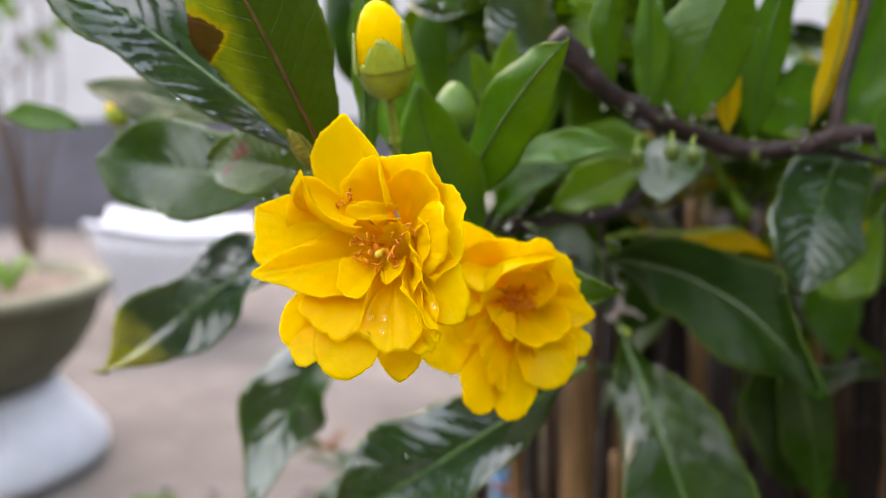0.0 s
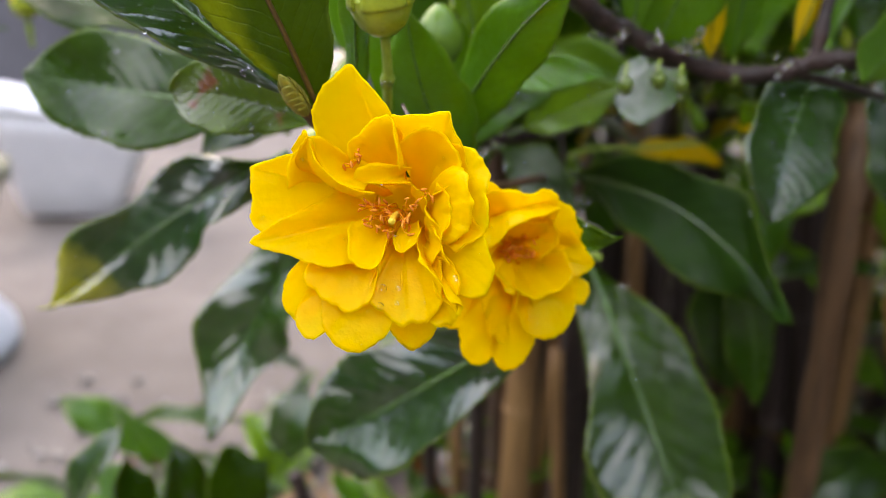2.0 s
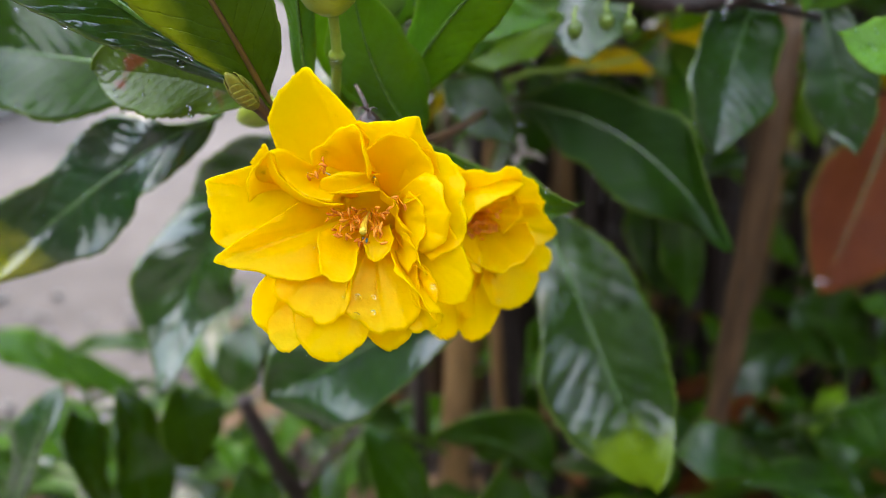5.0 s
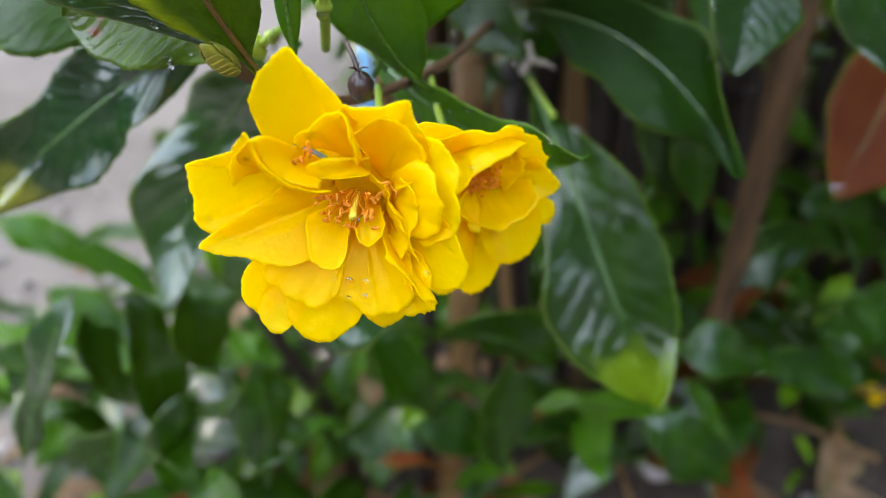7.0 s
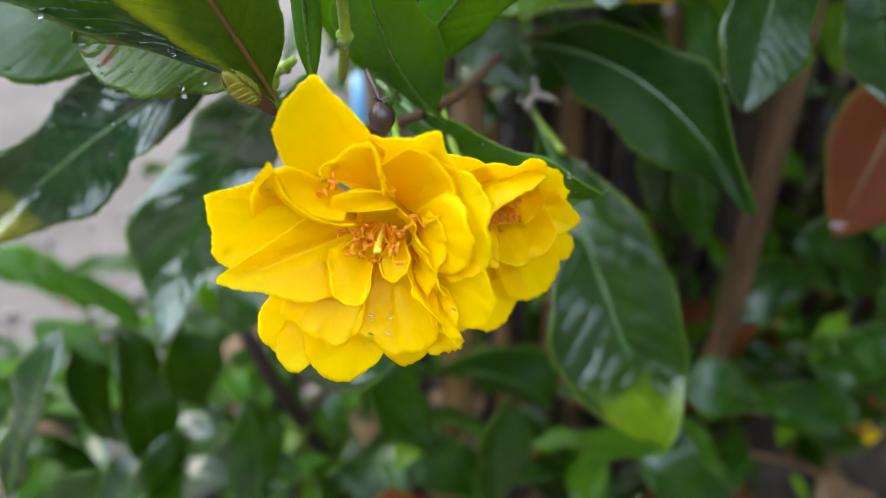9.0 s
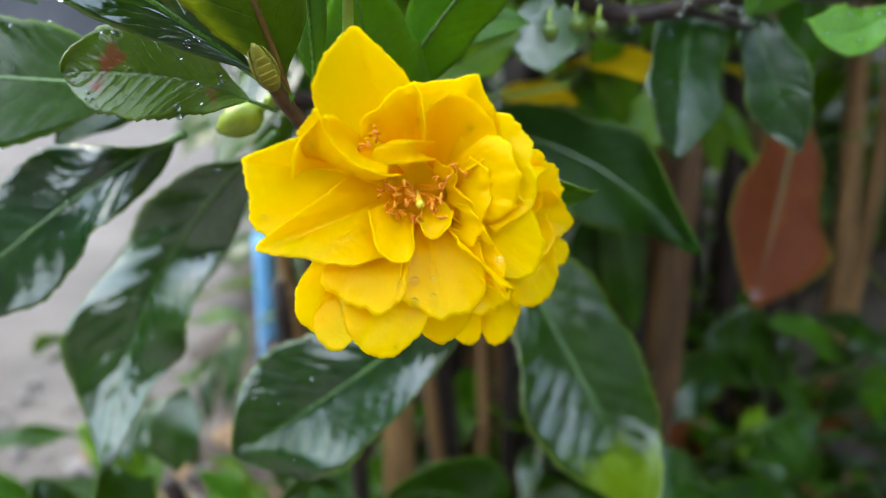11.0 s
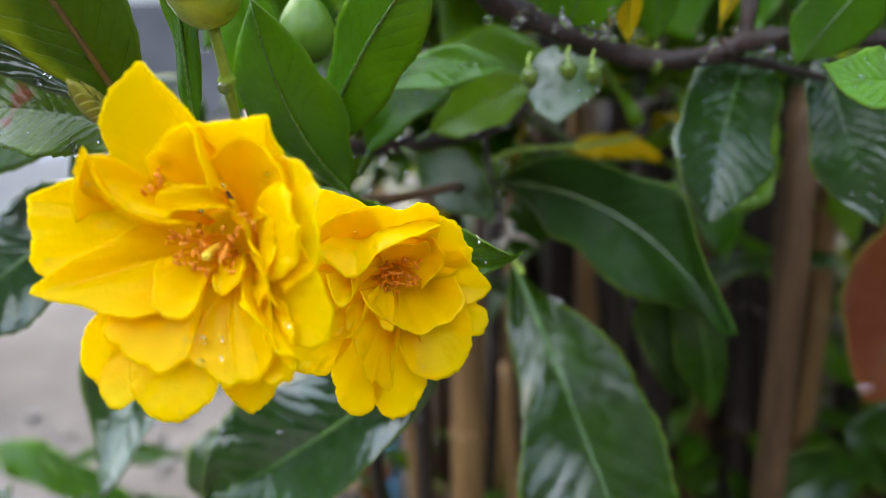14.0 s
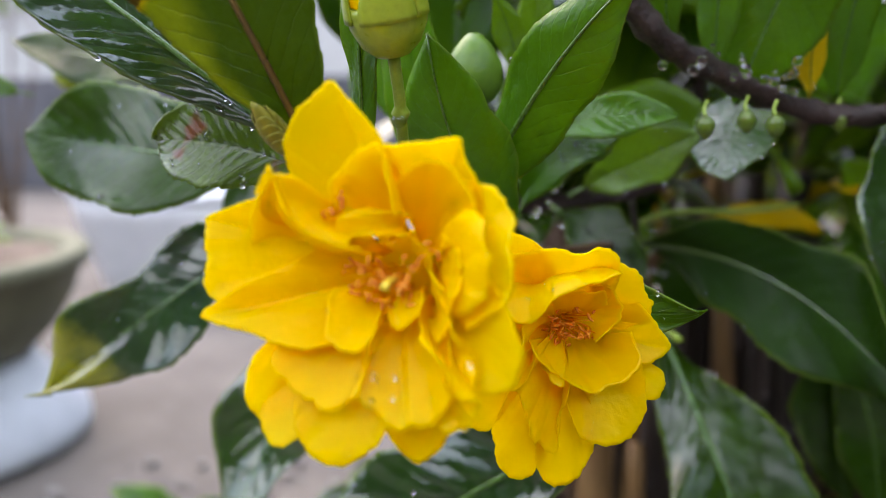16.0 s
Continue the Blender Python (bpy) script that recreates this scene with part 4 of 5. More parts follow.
def flower_bud(bottom, top, radius, opening=True, stalk=(), thin=False, skin=None, label="plump green flower bud"):
    b, t = Vector(bottom), Vector(top)
    axis = t - b
    L = axis.length
    prof = [(0.0007, 0), (radius * 0.42, L * 0.02), (radius * 0.72, L * 0.1), (radius * 0.93, L * 0.24), (radius, L * 0.36)]
    if opening:
        prof += [(radius * 0.97, L * 0.4), (radius * 0.9, L * 0.41)]
    else:
        prof += [(radius * 0.98, L * 0.5), (radius * 0.88, L * 0.63), (radius * 0.7, L * 0.76), (radius * 0.48, L * 0.87), (radius * 0.2, L * 0.97)]
    v, f = lathe_data(prof, 24, b, axis, 0.025)
    bud = part("flower_bud", mesh_of("flower_bud", v, f, skin or CALYX), bush, label)
    if opening:
        prof = [(radius * 0.84, L * 0.34), (radius * 0.88, L * 0.5), (radius * 0.83, L * 0.64), (radius * 0.71, L * 0.78), (radius * 0.52, L * 0.9), (radius * 0.3, L * 0.97), (radius * 0.08, L)]
        v, f = lathe_data(prof, 24, b, axis, 0.06)
        uv = [(k % 24 / 23, 0.7 + 0.3 * (k // 24) / 6) for k in range(len(v))]
        part("petals", mesh_of("petals", v, f, PETAL, uv), bud, "furled yellow petals")
        q = Vector((0, 0, 1)).rotation_difference(axis.normalized())
        # broad sepals, torn at their rims, split apart by the swelling petals
        for a, high, wide in ((-1.5, 0.3, 0.72), (-0.25, 0.42, 0.5), (0.95, 0.34, 0.62), (2.2, 0.38, 0.62), (3.3, 0.36, 0.46)):
            g = np.zeros((11, 9, 3))
            for i, s in enumerate(np.linspace(0, 1, 11)):
                for j, x in enumerate(np.linspace(-1, 1, 9)):
                    ang = a + x * wide * (1 - 0.75 * s**3.0)
                    rr = radius * (0.992 + 0.03 * s - 0.2 * s**1.9 + 0.012 * s * math.sin(5 * x + 9 * s))
                    ragged = 0.018 * math.sin(7 * x + a) * s**3
                    g[i, j] = b + q @ Vector((rr * math.cos(ang), rr * math.sin(ang), L * (0.3 + (high + 0.04) * s + ragged)))
            part("sepal", sheet(g, 0.0004, skin or CALYX, "sepal"), bud)
    if len(stalk):
        path = smooth_path([bottom, *stalk], 8)
        rad = np.full(len(path), 0.0011)
        k = int(len(path) * 0.42)
        rad[k - 1 : k + 2] = (0.0015, 0.0018, 0.0015)
        if thin:
            rad = np.full(len(path), 0.00045)
        v, f = tube_data(path, rad, 10)
        part("stalk", mesh_of("stalk", v, f, STALK), bud)
    return bud


flower_bud((-0.0125, 0.1940, 0.5092), (-0.0155, 0.1885, 0.5312), 0.0072, True, ((-0.0118, 0.1975, 0.5025), (-0.0116, 0.2010, 0.4975), (-0.0113, 0.2100, 0.4890), (-0.0110, 0.2180, 0.4836)))
flower_bud((0.0036, 0.2350, 0.5000), (0.0036, 0.2340, 0.5165), 0.0066, False, ((0.004, 0.237, 0.493), (0.006, 0.24, 0.48)), skin=BUD_SHADED)
flower_bud((-0.0248, 0.2280, 0.4822), (-0.0345, 0.2330, 0.4770), 0.0042, False, ((-0.0225, 0.2255, 0.4845), (-0.021, 0.222, 0.487)))
flower_bud((0.0070, 0.3500, 0.5250), (0.0075, 0.3480, 0.5450), 0.0085, True, ((0.008, 0.352, 0.515),))
flower_bud((-0.1800, 0.4500, 0.5060), (-0.1800, 0.4480, 0.5230), 0.0070, True, ((-0.180, 0.452, 0.492),))
# small green fruits that hang under the branch
for p in ((0.0575, 0.238, 0.4945), (0.0745, 0.2395, 0.4945), (0.1020, 0.264, 0.4945), (0.0690, 0.243, 0.4955)):
    flower_bud((p[0], p[1], p[2] + 0.0027), (p[0] + 0.0004, p[1], p[2] - 0.0027), 0.0022, False, ((p[0], p[1] + 0.001, p[2] + 0.0042), (p[0] + 0.001, p[1] + 0.002, p[2] + 0.0062)), True, FRUIT, "small unripe green fruit")


def flower(centre, right, up, out, label):
    prof = [(0.0008, -0.0105), (0.003, -0.0095), (0.005, -0.0075), (0.0058, -0.0062), (0.003, -0.0066)]
    v, f = lathe_data(prof, 16)
    ob = new("flower", mesh_of("flower", v, f, CALYX))
    ob.parent = bush
    ob.matrix_parent_inverse = Matrix.Translation(bush.location).inverted()
    flower_frame(ob, centre, right, up, out)
    v, f = lathe_data([(0.0005, -0.0066), (0.0035, -0.0062), (0.0055, -0.005), (0.006, -0.0046), (0.0035, -0.0056), (0.0005, -0.006)], 16)
    disc = new("disc", mesh_of("disc", v, f, PETAL, [(0.5, 0.02)] * len(v)))
    disc.parent = ob
    return tagged(ob, label)


big = flower((-0.0119, 0.1625, 0.4784), (0.9264, -0.3767, 0.0), (0.0642, 0.1580, 0.9854), (-0.3711, -0.9128, 0.1705), "fully open double yellow flower beaded with rain")
petal(big, (-3, 4, -5), [(-14.5, 9, 1.5), (-16, 15.5, 4.5), (-14.6, 20.4, 5.4), (-12, 23.8, 5), (-9.2, 26, 4.6), (-7.4, 25.2, 4.8), (-4.4, 22.2, 4.9), (-1.6, 19.2, 4.6), (1.5, 14, 2.5)], bulge=-0.1, ruffle=0.3)
petal(big, (3, 4, -5), [(-2.5, 14, 2), (0, 17.6, 4), (6.2, 18.4, 4.5), (10.3, 19.2, 2.6), (11.6, 17, 2.8), (13.8, 12.5, 2.4), (14.5, 6, 2)], bulge=-0.02, ruffle=0.4, roll=0.8)
petal(big, (5, 0, -5), [(10, 13, 1), (14.6, 12.4, 3), (17.9, 9, 4.5), (18.9, 5.5, 5.5), (19.6, 1.2, 6), (18.6, -3, 5.5), (13, -7, 4)], bulge=0.08, ruffle=0.6)
petal(big, (5, -3, -4.5), [(15.5, 1, 5), (19.4, -4.4, 5.5), (20.9, -8.7, 4.8), (20, -13, 4.2), (16.4, -15.2, 3.6), (11, -13, 3)], bulge=0.08, ruffle=0.35)
petal(big, (-5, 1, -5), [(-13, 11, 4), (-19.5, 8.8, 7.5), (-26.8, 6.2, 7), (-27.1, 5, 7.2), (-26.2, 0.4, 7.8), (-25.2, -5.4, 7.8), (-16, -8, 5)], bulge=-0.06, ruffle=0.25)
petal(big, (-3, -5, -5), [(-14, -8, 3), (-18.3, -12.6, 5), (-20.3, -17.4, 5.4), (-19.2, -21.8, 5), (-15.5, -23, 4.6), (-9, -17, 2.5)], bulge=0.02, ruffle=0.3)
petal(big, (-2, -6, -5), [(-16, -17, 3), (-17.6, -21.6, 4.8), (-16.2, -24.8, 5.8), (-12.8, -26, 6), (-9, -22, 4)], bulge=0.02, ruffle=0.35)
petal(big, (-1, -7, -5), [(-13.5, -17, 3), (-11.2, -24.2, 5.4), (-6.4, -28, 4.8), (-2.5, -26.9, 3.2), (1.4, -22.4, 2.6), (2.5, -14, 1)], bulge=0.04, ruffle=0.25)
petal(big, (1, -7, -5.5), [(-2.5, -19, -2.5), (-0.5, -24.8, -3), (2.8, -27.8, -3.2), (5.8, -27.2, -2.8), (9, -22.8, -1.6), (9, -15, -1)], bulge=0.02, ruffle=0.25)
petal(big, (4, -5, -4.5), [(5, -18, 1), (8.5, -20.8, 2.2), (12.9, -20.6, 3), (14.8, -17.6, 4.6), (14, -11, 4), (10, -7, 3)], bulge=0.06, ruffle=0.7)
petal(big, (-4, -2, -4.5), [(-11, 2.5, 2), (-15.5, -0.6, 5), (-20.4, -3.8, 8), (-24.8, -7.2, 9.6), (-24, -8.7, 9.6), (-17.2, -9.8, 8.6), (-11.2, -11.6, 7), (-5, -10.5, 4)], bulge=0.03, ruffle=0.35)
petal(big, (-2.5, -5, -4), [(-15, -8.5, 4), (-15.6, -14.8, 5.6), (-13.2, -16.8, 6), (-10.2, -18.4, 6.2), (-6, -20, 6), (-2.2, -16.8, 4.8), (-1.5, -10, 3)], bulge=0.05, ruffle=0.6)
petal(big, (1, -6, -4), [(-2.4, -10.5, 2.5), (-2.6, -17.6, 3.8), (0.4, -19.8, 4.2), (4.2, -22, 4), (5.8, -20.8, 4), (8.8, -20.2, 4), (11.4, -16, 4.2), (10.5, -8.5, 3.5)], bulge=0.06, ruffle=0.45)
petal(big, (5, -4, -3.5), [(8, -8, 5.5), (11.4, -12.4, 6.6), (14, -15, 6.6), (16.6, -16.2, 5.6), (14.2, -18.2, 4.8), (10.5, -14, 4)], bulge=0.1, ruffle=0.8, roll=0.6)
petal(big, (3, 3, -4.5), [(0.5, 12, 2.5), (6, 15.6, 3.2), (11, 13.5, 3.6), (13, 9.5, 4), (11.6, 5.6, 4.2), (8.4, 3.4, 3)], bulge=-0.04, ruffle=0.35)
petal(big, (6, 0, -4), [(11, 9, 4.5), (13.6, 8.4, 6), (16.2, 5.4, 7.4), (16.4, 0.4, 7.2), (14.4, -4, 6), (11, -5.5, 4.2)], bulge=0.12, ruffle=0.6, roll=-0.6)
petal(big, (6, -1, -4), [(9.6, 5.6, 3.4), (11.4, 3, 5), (12, -1, 5.2), (11.4, -5, 5.2), (12.2, -9, 5.4), (9.5, -8, 3.6)], bulge=0.08, ruffle=1.0)
petal(big, (-3, 2, -4.5), [(-20, 4, 5.4), (-19, 8.6, 8), (-16.4, 11.6, 9), (-14.6, 14, 10), (-13.4, 13.4, 9.6), (-12.8, 9.6, 8.6), (-9.4, 6, 7.4), (-4.6, 4.4, 5.6)], bulge=-0.05, ruffle=0.25, roll=1.4)
petal(big, (-12.5, 4.5, 3.5), [(-18, 10.4, 8.2), (-15.6, 13, 9.8), (-14.4, 14, 10.4), (-12.9, 10, 10), (-9.6, 6, 9), (-5.4, 3.8, 7.4), (-2, 3.6, 5.6)], bulge=0.2, ruffle=0.2, roll=0.5, neck=9)
petal(big, (-0.5, 5, -4), [(-8.6, 9.6, 2.4), (-7.9, 12.9, 4.6), (-5, 15, 6), (-2, 17.3, 7.4), (0.7, 17, 7.4), (2, 13.4, 6.4), (1.8, 8, 3.6)], bulge=-0.04, ruffle=0.5, roll=0.9)
petal(big, (0.5, 6.4, -2), [(0.6, 8.2, 3.6), (-3, 8.4, 5), (-6.2, 6.8, 5.4), (-6, 4.8, 5), (-2.6, 4.6, 5), (0.6, 5.2, 3.6)], bulge=0.4, ruffle=0.4, roll=-0.4)
petal(big, (-2.5, -4, -3.5), [(-8, -3.4, 2.6), (-7.6, -5.5, 5), (-6, -10, 7.4), (-3.4, -12, 7.2), (-0.9, -10.8, 5.6), (-0.6, -6.5, 3)], bulge=0.1, ruffle=0.5, roll=0.5)
petal(big, (3, -3, -3.5), [(1, -6.4, 1.6), (1.8, -8.2, 3), (4.2, -8, 3.8), (6, -6.6, 3.4), (6.6, -4.6, 2.4)], bulge=0.2, ruffle=0.6, roll=1.0)
petal(big, (5, 1, -3.5), [(3.6, 5, 1.6), (6.6, 3.6, 2.6), (8, 0.6, 2.4), (9.8, -1.6, 3.2), (9, -4.4, 2.8)], bulge=0.2, ruffle=1.2, roll=0.6)
petal(big, (7, -4, -3.5), [(8.4, -2.4, 2.6), (10.4, -5, 4.4), (10.4, -8.4, 4.6), (8, -9.6, 3.4)], bulge=0.15, ruffle=1.0)
stamens(big, 30, (-0.4, -0.6, -3.4), 6.4, 7.0, 4, squash=0.42, lean=-0.6)
stamens(big, 8, (1.0, -2.4, -3.4), 4.2, 6.0, 9, squash=0.6, lean=-1.2)
stamens(big, 5, (-7.2, 8.6, 2.0), 1.3, 3.0, 5)
stamens(big, 3, (6.0, 3.6, 0.5), 1.8, 2.6, 6, squash=0.4)
v, f = tube_data(smooth_path([(0.0, -1.0, -4.0), (0.2, -1.4, 1.0), (0.8, -2.2, 4.2)], 5) / 1000, np.linspace(0.0006, 0.0007, 11), 8)
part_pistil = new("pistil", mesh_of("pistil", v, f, PISTIL))
part_pistil.parent = big
for u, w, h, r in ((-0.4, -15.0, 3.6, 0.0008), (2.6, -14.7, 3.6, 0.0005), (-0.6, -18.5, 4.0, 0.0008), (2.6, -17.5, 4.0, 0.0005), (-15.0, -11.0, 4.0, 0.0006), (-17.7, -10.7, 4.2, 0.0004), (-3.8, -10.8, 4.6, 0.0008), (13.8, -11.3, 5.0, 0.0006), (-0.5, 15.7, 5.0, 0.0006)):
    drop(big, (u / 1000, w / 1000, h / 1000), r)

small = flower((0.0195, 0.1925, 0.4615), (0.9718, 0.2360, 0.0), (-0.0406, 0.1670, 0.9851), (0.2324, -0.9573, 0.1719), "smaller cupped double yellow flower")
petal(small, (-3, 3, -5), [(-29, 3, 3), (-28, 12, 5), (-24, 15.5, 7.5), (-20.3, 17.2, 9), (-17.7, 18.4, 9.8), (-13.8, 17.2, 9.8), (-7.5, 13.4, 8), (-5, 8.6, 4)], bulge=0.05, ruffle=0.35)
petal(small, (-3, -2, -5), [(-29, 7, 2), (-30, -2, 3.4), (-29, -9, 3.8), (-26.2, -13.4, 4), (-21.5, -16.6, 3.6), (-17.4, -16.9, 3), (-14.5, -11, 3)], bulge=0.06, ruffle=0.4)
petal(small, (-2, -4, -5), [(-17.5, -14, 0.5), (-16.2, -20.4, -0.6), (-15, -25.4, -1.2), (-13, -27.6, -1.2), (-8.6, -27.4, -1.2), (-6.4, -20, -0.8)], bulge=0.08, ruffle=0.4)
petal(small, (-1, -4, -5), [(-9, -20, 0.6), (-7.8, -27.4, -0.8), (-4.3, -30.2, -1), (-0.7, -29.2, -0.8), (2.9, -23.3, 0), (2.4, -15, 1)], bulge=0.09, ruffle=0.45)
petal(small, (4, -3, -5), [(11, -7, 1), (14.4, -8.8, 2.4), (16.2, -10.4, 3), (16.2, -13, 3.4), (13.9, -15.2, 3.2), (10, -14.6, 1.6)], bulge=0.06, ruffle=0.3)
petal(small, (2, -3, -5), [(-3.4, -11, 1.5), (-2, -18.2, 2.8), (0.4, -21.6, 3), (6.2, -22.5, 3.4), (10.8, -19.2, 3.8), (12.2, -14, 3.8), (12, -8, 2.6)], bulge=0.05, ruffle=0.3)
petal(small, (-2, -3, -4.5), [(-14, -5, 6), (-13.6, -10, 6), (-11.5, -16.5, 4.6), (-8.5, -21.5, 3), (-5.6, -22.5, 2.6), (-4.6, -15, 4), (-3, -9, 4)], bulge=0.08, ruffle=1.1, fold=0.06)
petal(small, (-3, -1, -4.5), [(-20.5, 3, 6.5), (-21, -4, 6.6), (-17.5, -8.6, 6.2), (-13.5, -9.6, 6.8), (-10.5, -6, 6), (-9, -3, 4.5)], bulge=0.1, ruffle=0.9)
petal(small, (-2, 3, -4.5), [(-19, 9, 5), (-14, 13.5, 8.4), (-7.7, 13.6, 9.4), (-2.2, 13.2, 10.6), (1.7, 13.7, 11.2), (4.9, 10.4, 10.6), (5.5, 5, 6)], bulge=0.1, ruffle=0.4)
petal(small, (-6, 7.5, 3), [(-18.5, 7, 7), (-15.4, 3.2, 9.6), (-12.9, 2.3, 11), (-10.9, 3.3, 12.6), (-8.3, 6.3, 13.4), (-4.3, 7.7, 13.4), (-0.5, 8, 12.8), (4.9, 9.2, 11)], bulge=0.22, ruffle=0.35, neck=9)
petal(small, (3, 3, -5), [(1.4, 12.6, 8), (4.4, 11, 9.6), (8.2, 9.1, 9.8), (10, 6.6, 9), (11.5, 3.6, 8), (12, 0.4, 6), (8.5, -2, 2)], bulge=0.06, ruffle=0.6)
petal(small, (4, 0, -5), [(9, 5, 5), (11.2, 2, 7), (14.1, -2.1, 6.4), (16.3, -5.6, 5.6), (13.1, -7.9, 4.8), (9.6, -8.4, 3.6)], bulge=0.06, ruffle=0.3)
petal(small, (1, -2, -5), [(-10.5, -1.6, 5), (-9.4, -5.4, 6.4), (-5.6, -8.6, 6.8), (-2.7, -10.7, 6.6), (0.6, -12.3, 6.2), (4.2, -10.7, 6.2), (7.5, -10.2, 6.4), (10.4, -7, 6), (9.6, -2, 4.2)], bulge=-0.06, ruffle=0.3)
petal(small, (-3, -1, -4), [(-17.4, 3, 8), (-17.4, -0.5, 9.6), (-15.6, -2.3, 10.2), (-13.4, -0.8, 10), (-13, 2, 8.6)], bulge=0.1, ruffle=0.7, roll=-0.8)
petal(small, (2, 1, -4.5), [(1.4, 7, 6), (4, 6.6, 7), (5.6, 3.2, 7.4), (4.7, -0.6, 6.8), (1.9, -3.2, 5.6)], bulge=-0.1, ruffle=0.8)
petal(small, (0, 2, -4.5), [(-6.2, 5.4, 6), (-4.6, 6.6, 8), (-1, 7, 8.6), (2.6, 6.2, 8.4), (4, 4, 6.4)], bulge=0.12, ruffle=0.6, roll=0.4)
petal(small, (-3, -3, -4), [(-8.4, -6, 4.6), (-7.6, -9.4, 7), (-5.4, -10, 7.2), (-5, -7.6, 5.4)], bulge=0.2, ruffle=0.8)
stamens(small, 46, (-1.5, 0.6, -3.0), 4.6, 6.0, 7)


def twiggy_shrub(at, seed):
    """A thin, nearly bare shrub far off in the haze."""
    ob = thing("bare_shrub", at, "thin nearly bare shrub with a few lime leaves", "shrub")
    rg = np.random.RandomState(seed)
    for k in range(9):
        a = rg.uniform(0, 6.28)
        lean = Vector((math.cos(a), 0.4 * math.sin(a), 0)) * rg.uniform(0.1, 0.45)
        p = [Vector(at) + lean * s + Vector((rg.normal(0, 0.015), 0, 1.15 * s * rg.uniform(0.8, 1.1))) for s in (0.0, 0.35, 0.7, 1.0)]
        branch(p, 0.007, BARK_PALE, "stem", ob, 0.1, 0.35)
        for s in (0.45, 0.6, 0.8):
            q = p[1].lerp(p[3], s)
            e = q + Vector((rg.uniform(-0.25, 0.25), 0, rg.uniform(0.02, 0.2)))
            branch([q, (q + e) / 2 + Vector((0, 0, 0.03)), e], 0.0035, BARK_PALE, "twig", ob, 0.1, 0.4)
            if rg.uniform() < 0.7:
                d = Vector((rg.uniform(-1, 1), 0.2, rg.uniform(-0.6, 0.3))).normalized() * 0.1
                leaf(e, e + d / 2, e + d, Vector((d.z, 0.01, -d.x)).normalized() * 0.022, LEAF_LIME, parent=ob)


twiggy_shrub((-1.5, 2.9, 0.0), 3)

# pale withered leaf base at the hanging leaf's node, and a dark forked stem low in the bush
branch([(0.0690, 0.3200, 0.4262), (0.0735, 0.3240, 0.4300), (0.0742, 0.3290, 0.4345)], 0.0014, HUSK, "leaf_stub", knob=0.35)
branch([(0.0735, 0.3240, 0.4300), (0.0790, 0.3200, 0.4290), (0.0830, 0.3210, 0.4260)], 0.0012, HUSK, "leaf_stub", knob=0.35, taper=0.4)
branch([(-0.0560, 0.4250, 0.2560), (-0.0450, 0.4220, 0.2200), (-0.0300, 0.4300, 0.1700), (-0.0100, 0.4500, 0.0900), (-0.0050, 0.4600, 0.0150)], 0.0048, BARK, "stem", taper=1.3)
branch([(-0.0300, 0.4300, 0.1700), (-0.0050, 0.4280, 0.2050), (0.0150, 0.4300, 0.2200)], 0.003, BARK, "stem", taper=0.6)
branch([(-0.0120, 0.4480, 0.0980), (-0.0500, 0.4400, 0.1250), (-0.0900, 0.4350, 0.1300)], 0.0034, BARK, "stem", taper=0.6)
leaf((0.0150, 0.2470, 0.5060), (0.0130, 0.2460, 0.5160), (0.0085, 0.2440, 0.5260), (0.0035, 0.0010, 0.0008), LEAF_LIME)
leaf((0.0170, 0.2520, 0.5060), (0.0195, 0.2550, 0.5200), (0.0220, 0.2590, 0.5340), (0.0042, 0.0020, -0.0006), LEAF_LIME)

# rain beads on twigs and leaves
rng = np.random.RandomState(77)
for _ in range(90):
    k = rng.randint(5)
    a, b = (((0.046, 0.238, 0.512), (0.150, 0.258, 0.497)), ((0.000, 0.338, 0.460), (0.085, 0.352, 0.468)), ((0.071, 0.348, 0.46), (0.075, 0.335, 0.422)), ((0.018, 0.262, 0.462), (0.034, 0.262, 0.505)), ((0.050, 0.236, 0.512), (0.100, 0.270, 0.500)))[k]
    p = Vector(a).lerp(Vector(b), rng.uniform()) + Vector((rng.normal(0, 0.003), rng.uniform(-0.004, 0.0), rng.normal(0, 0.0025)))
    drop(bush, p - bush.location, rng.uniform(0.0006, 0.0014), (0, -0.3, -1), 1.1)

# a withered fruit behind the open flower
v, f = lathe_data([(0.0003, 0.0), (0.0014, 0.0006), (0.0024, 0.0022), (0.0026, 0.0038), (0.0019, 0.0054), (0.0007, 0.0064), (0.0005, 0.0068)], 14, (-0.0065, 0.1880, 0.4837), (-0.08, 0.05, 1), 0.08)
fruit = part("withered_fruit", mesh_of("withered_fruit", v, f, DRIED), bush, "shrivelled dark brown fruit")
for k in range(5):
    a = k * 1.257
    p = Vector((-0.0071, 0.1883, 0.4901))
    q = p + Vector((0.002 * math.cos(a), 0.002 * math.sin(a), 0.0005 + 0.0006 * (k % 2)))
    v, f = tube_data(smooth_path([p, (p + q) / 2 + Vector((0, 0, 0.0005)), q], 4), np.linspace(0.0003, 0.0001, 9), 6)
    part("sepal", mesh_of("sepal", v, f, DRIED), fruit)
v, f = tube_data(smooth_path([(-0.0071, 0.1883, 0.4900), (-0.0076, 0.1900, 0.4922), (-0.0085, 0.1945, 0.4942)], 5), np.full(11, 0.0005), 7)
part("stalk", mesh_of("stalk", v, f, DRIED), fruit)
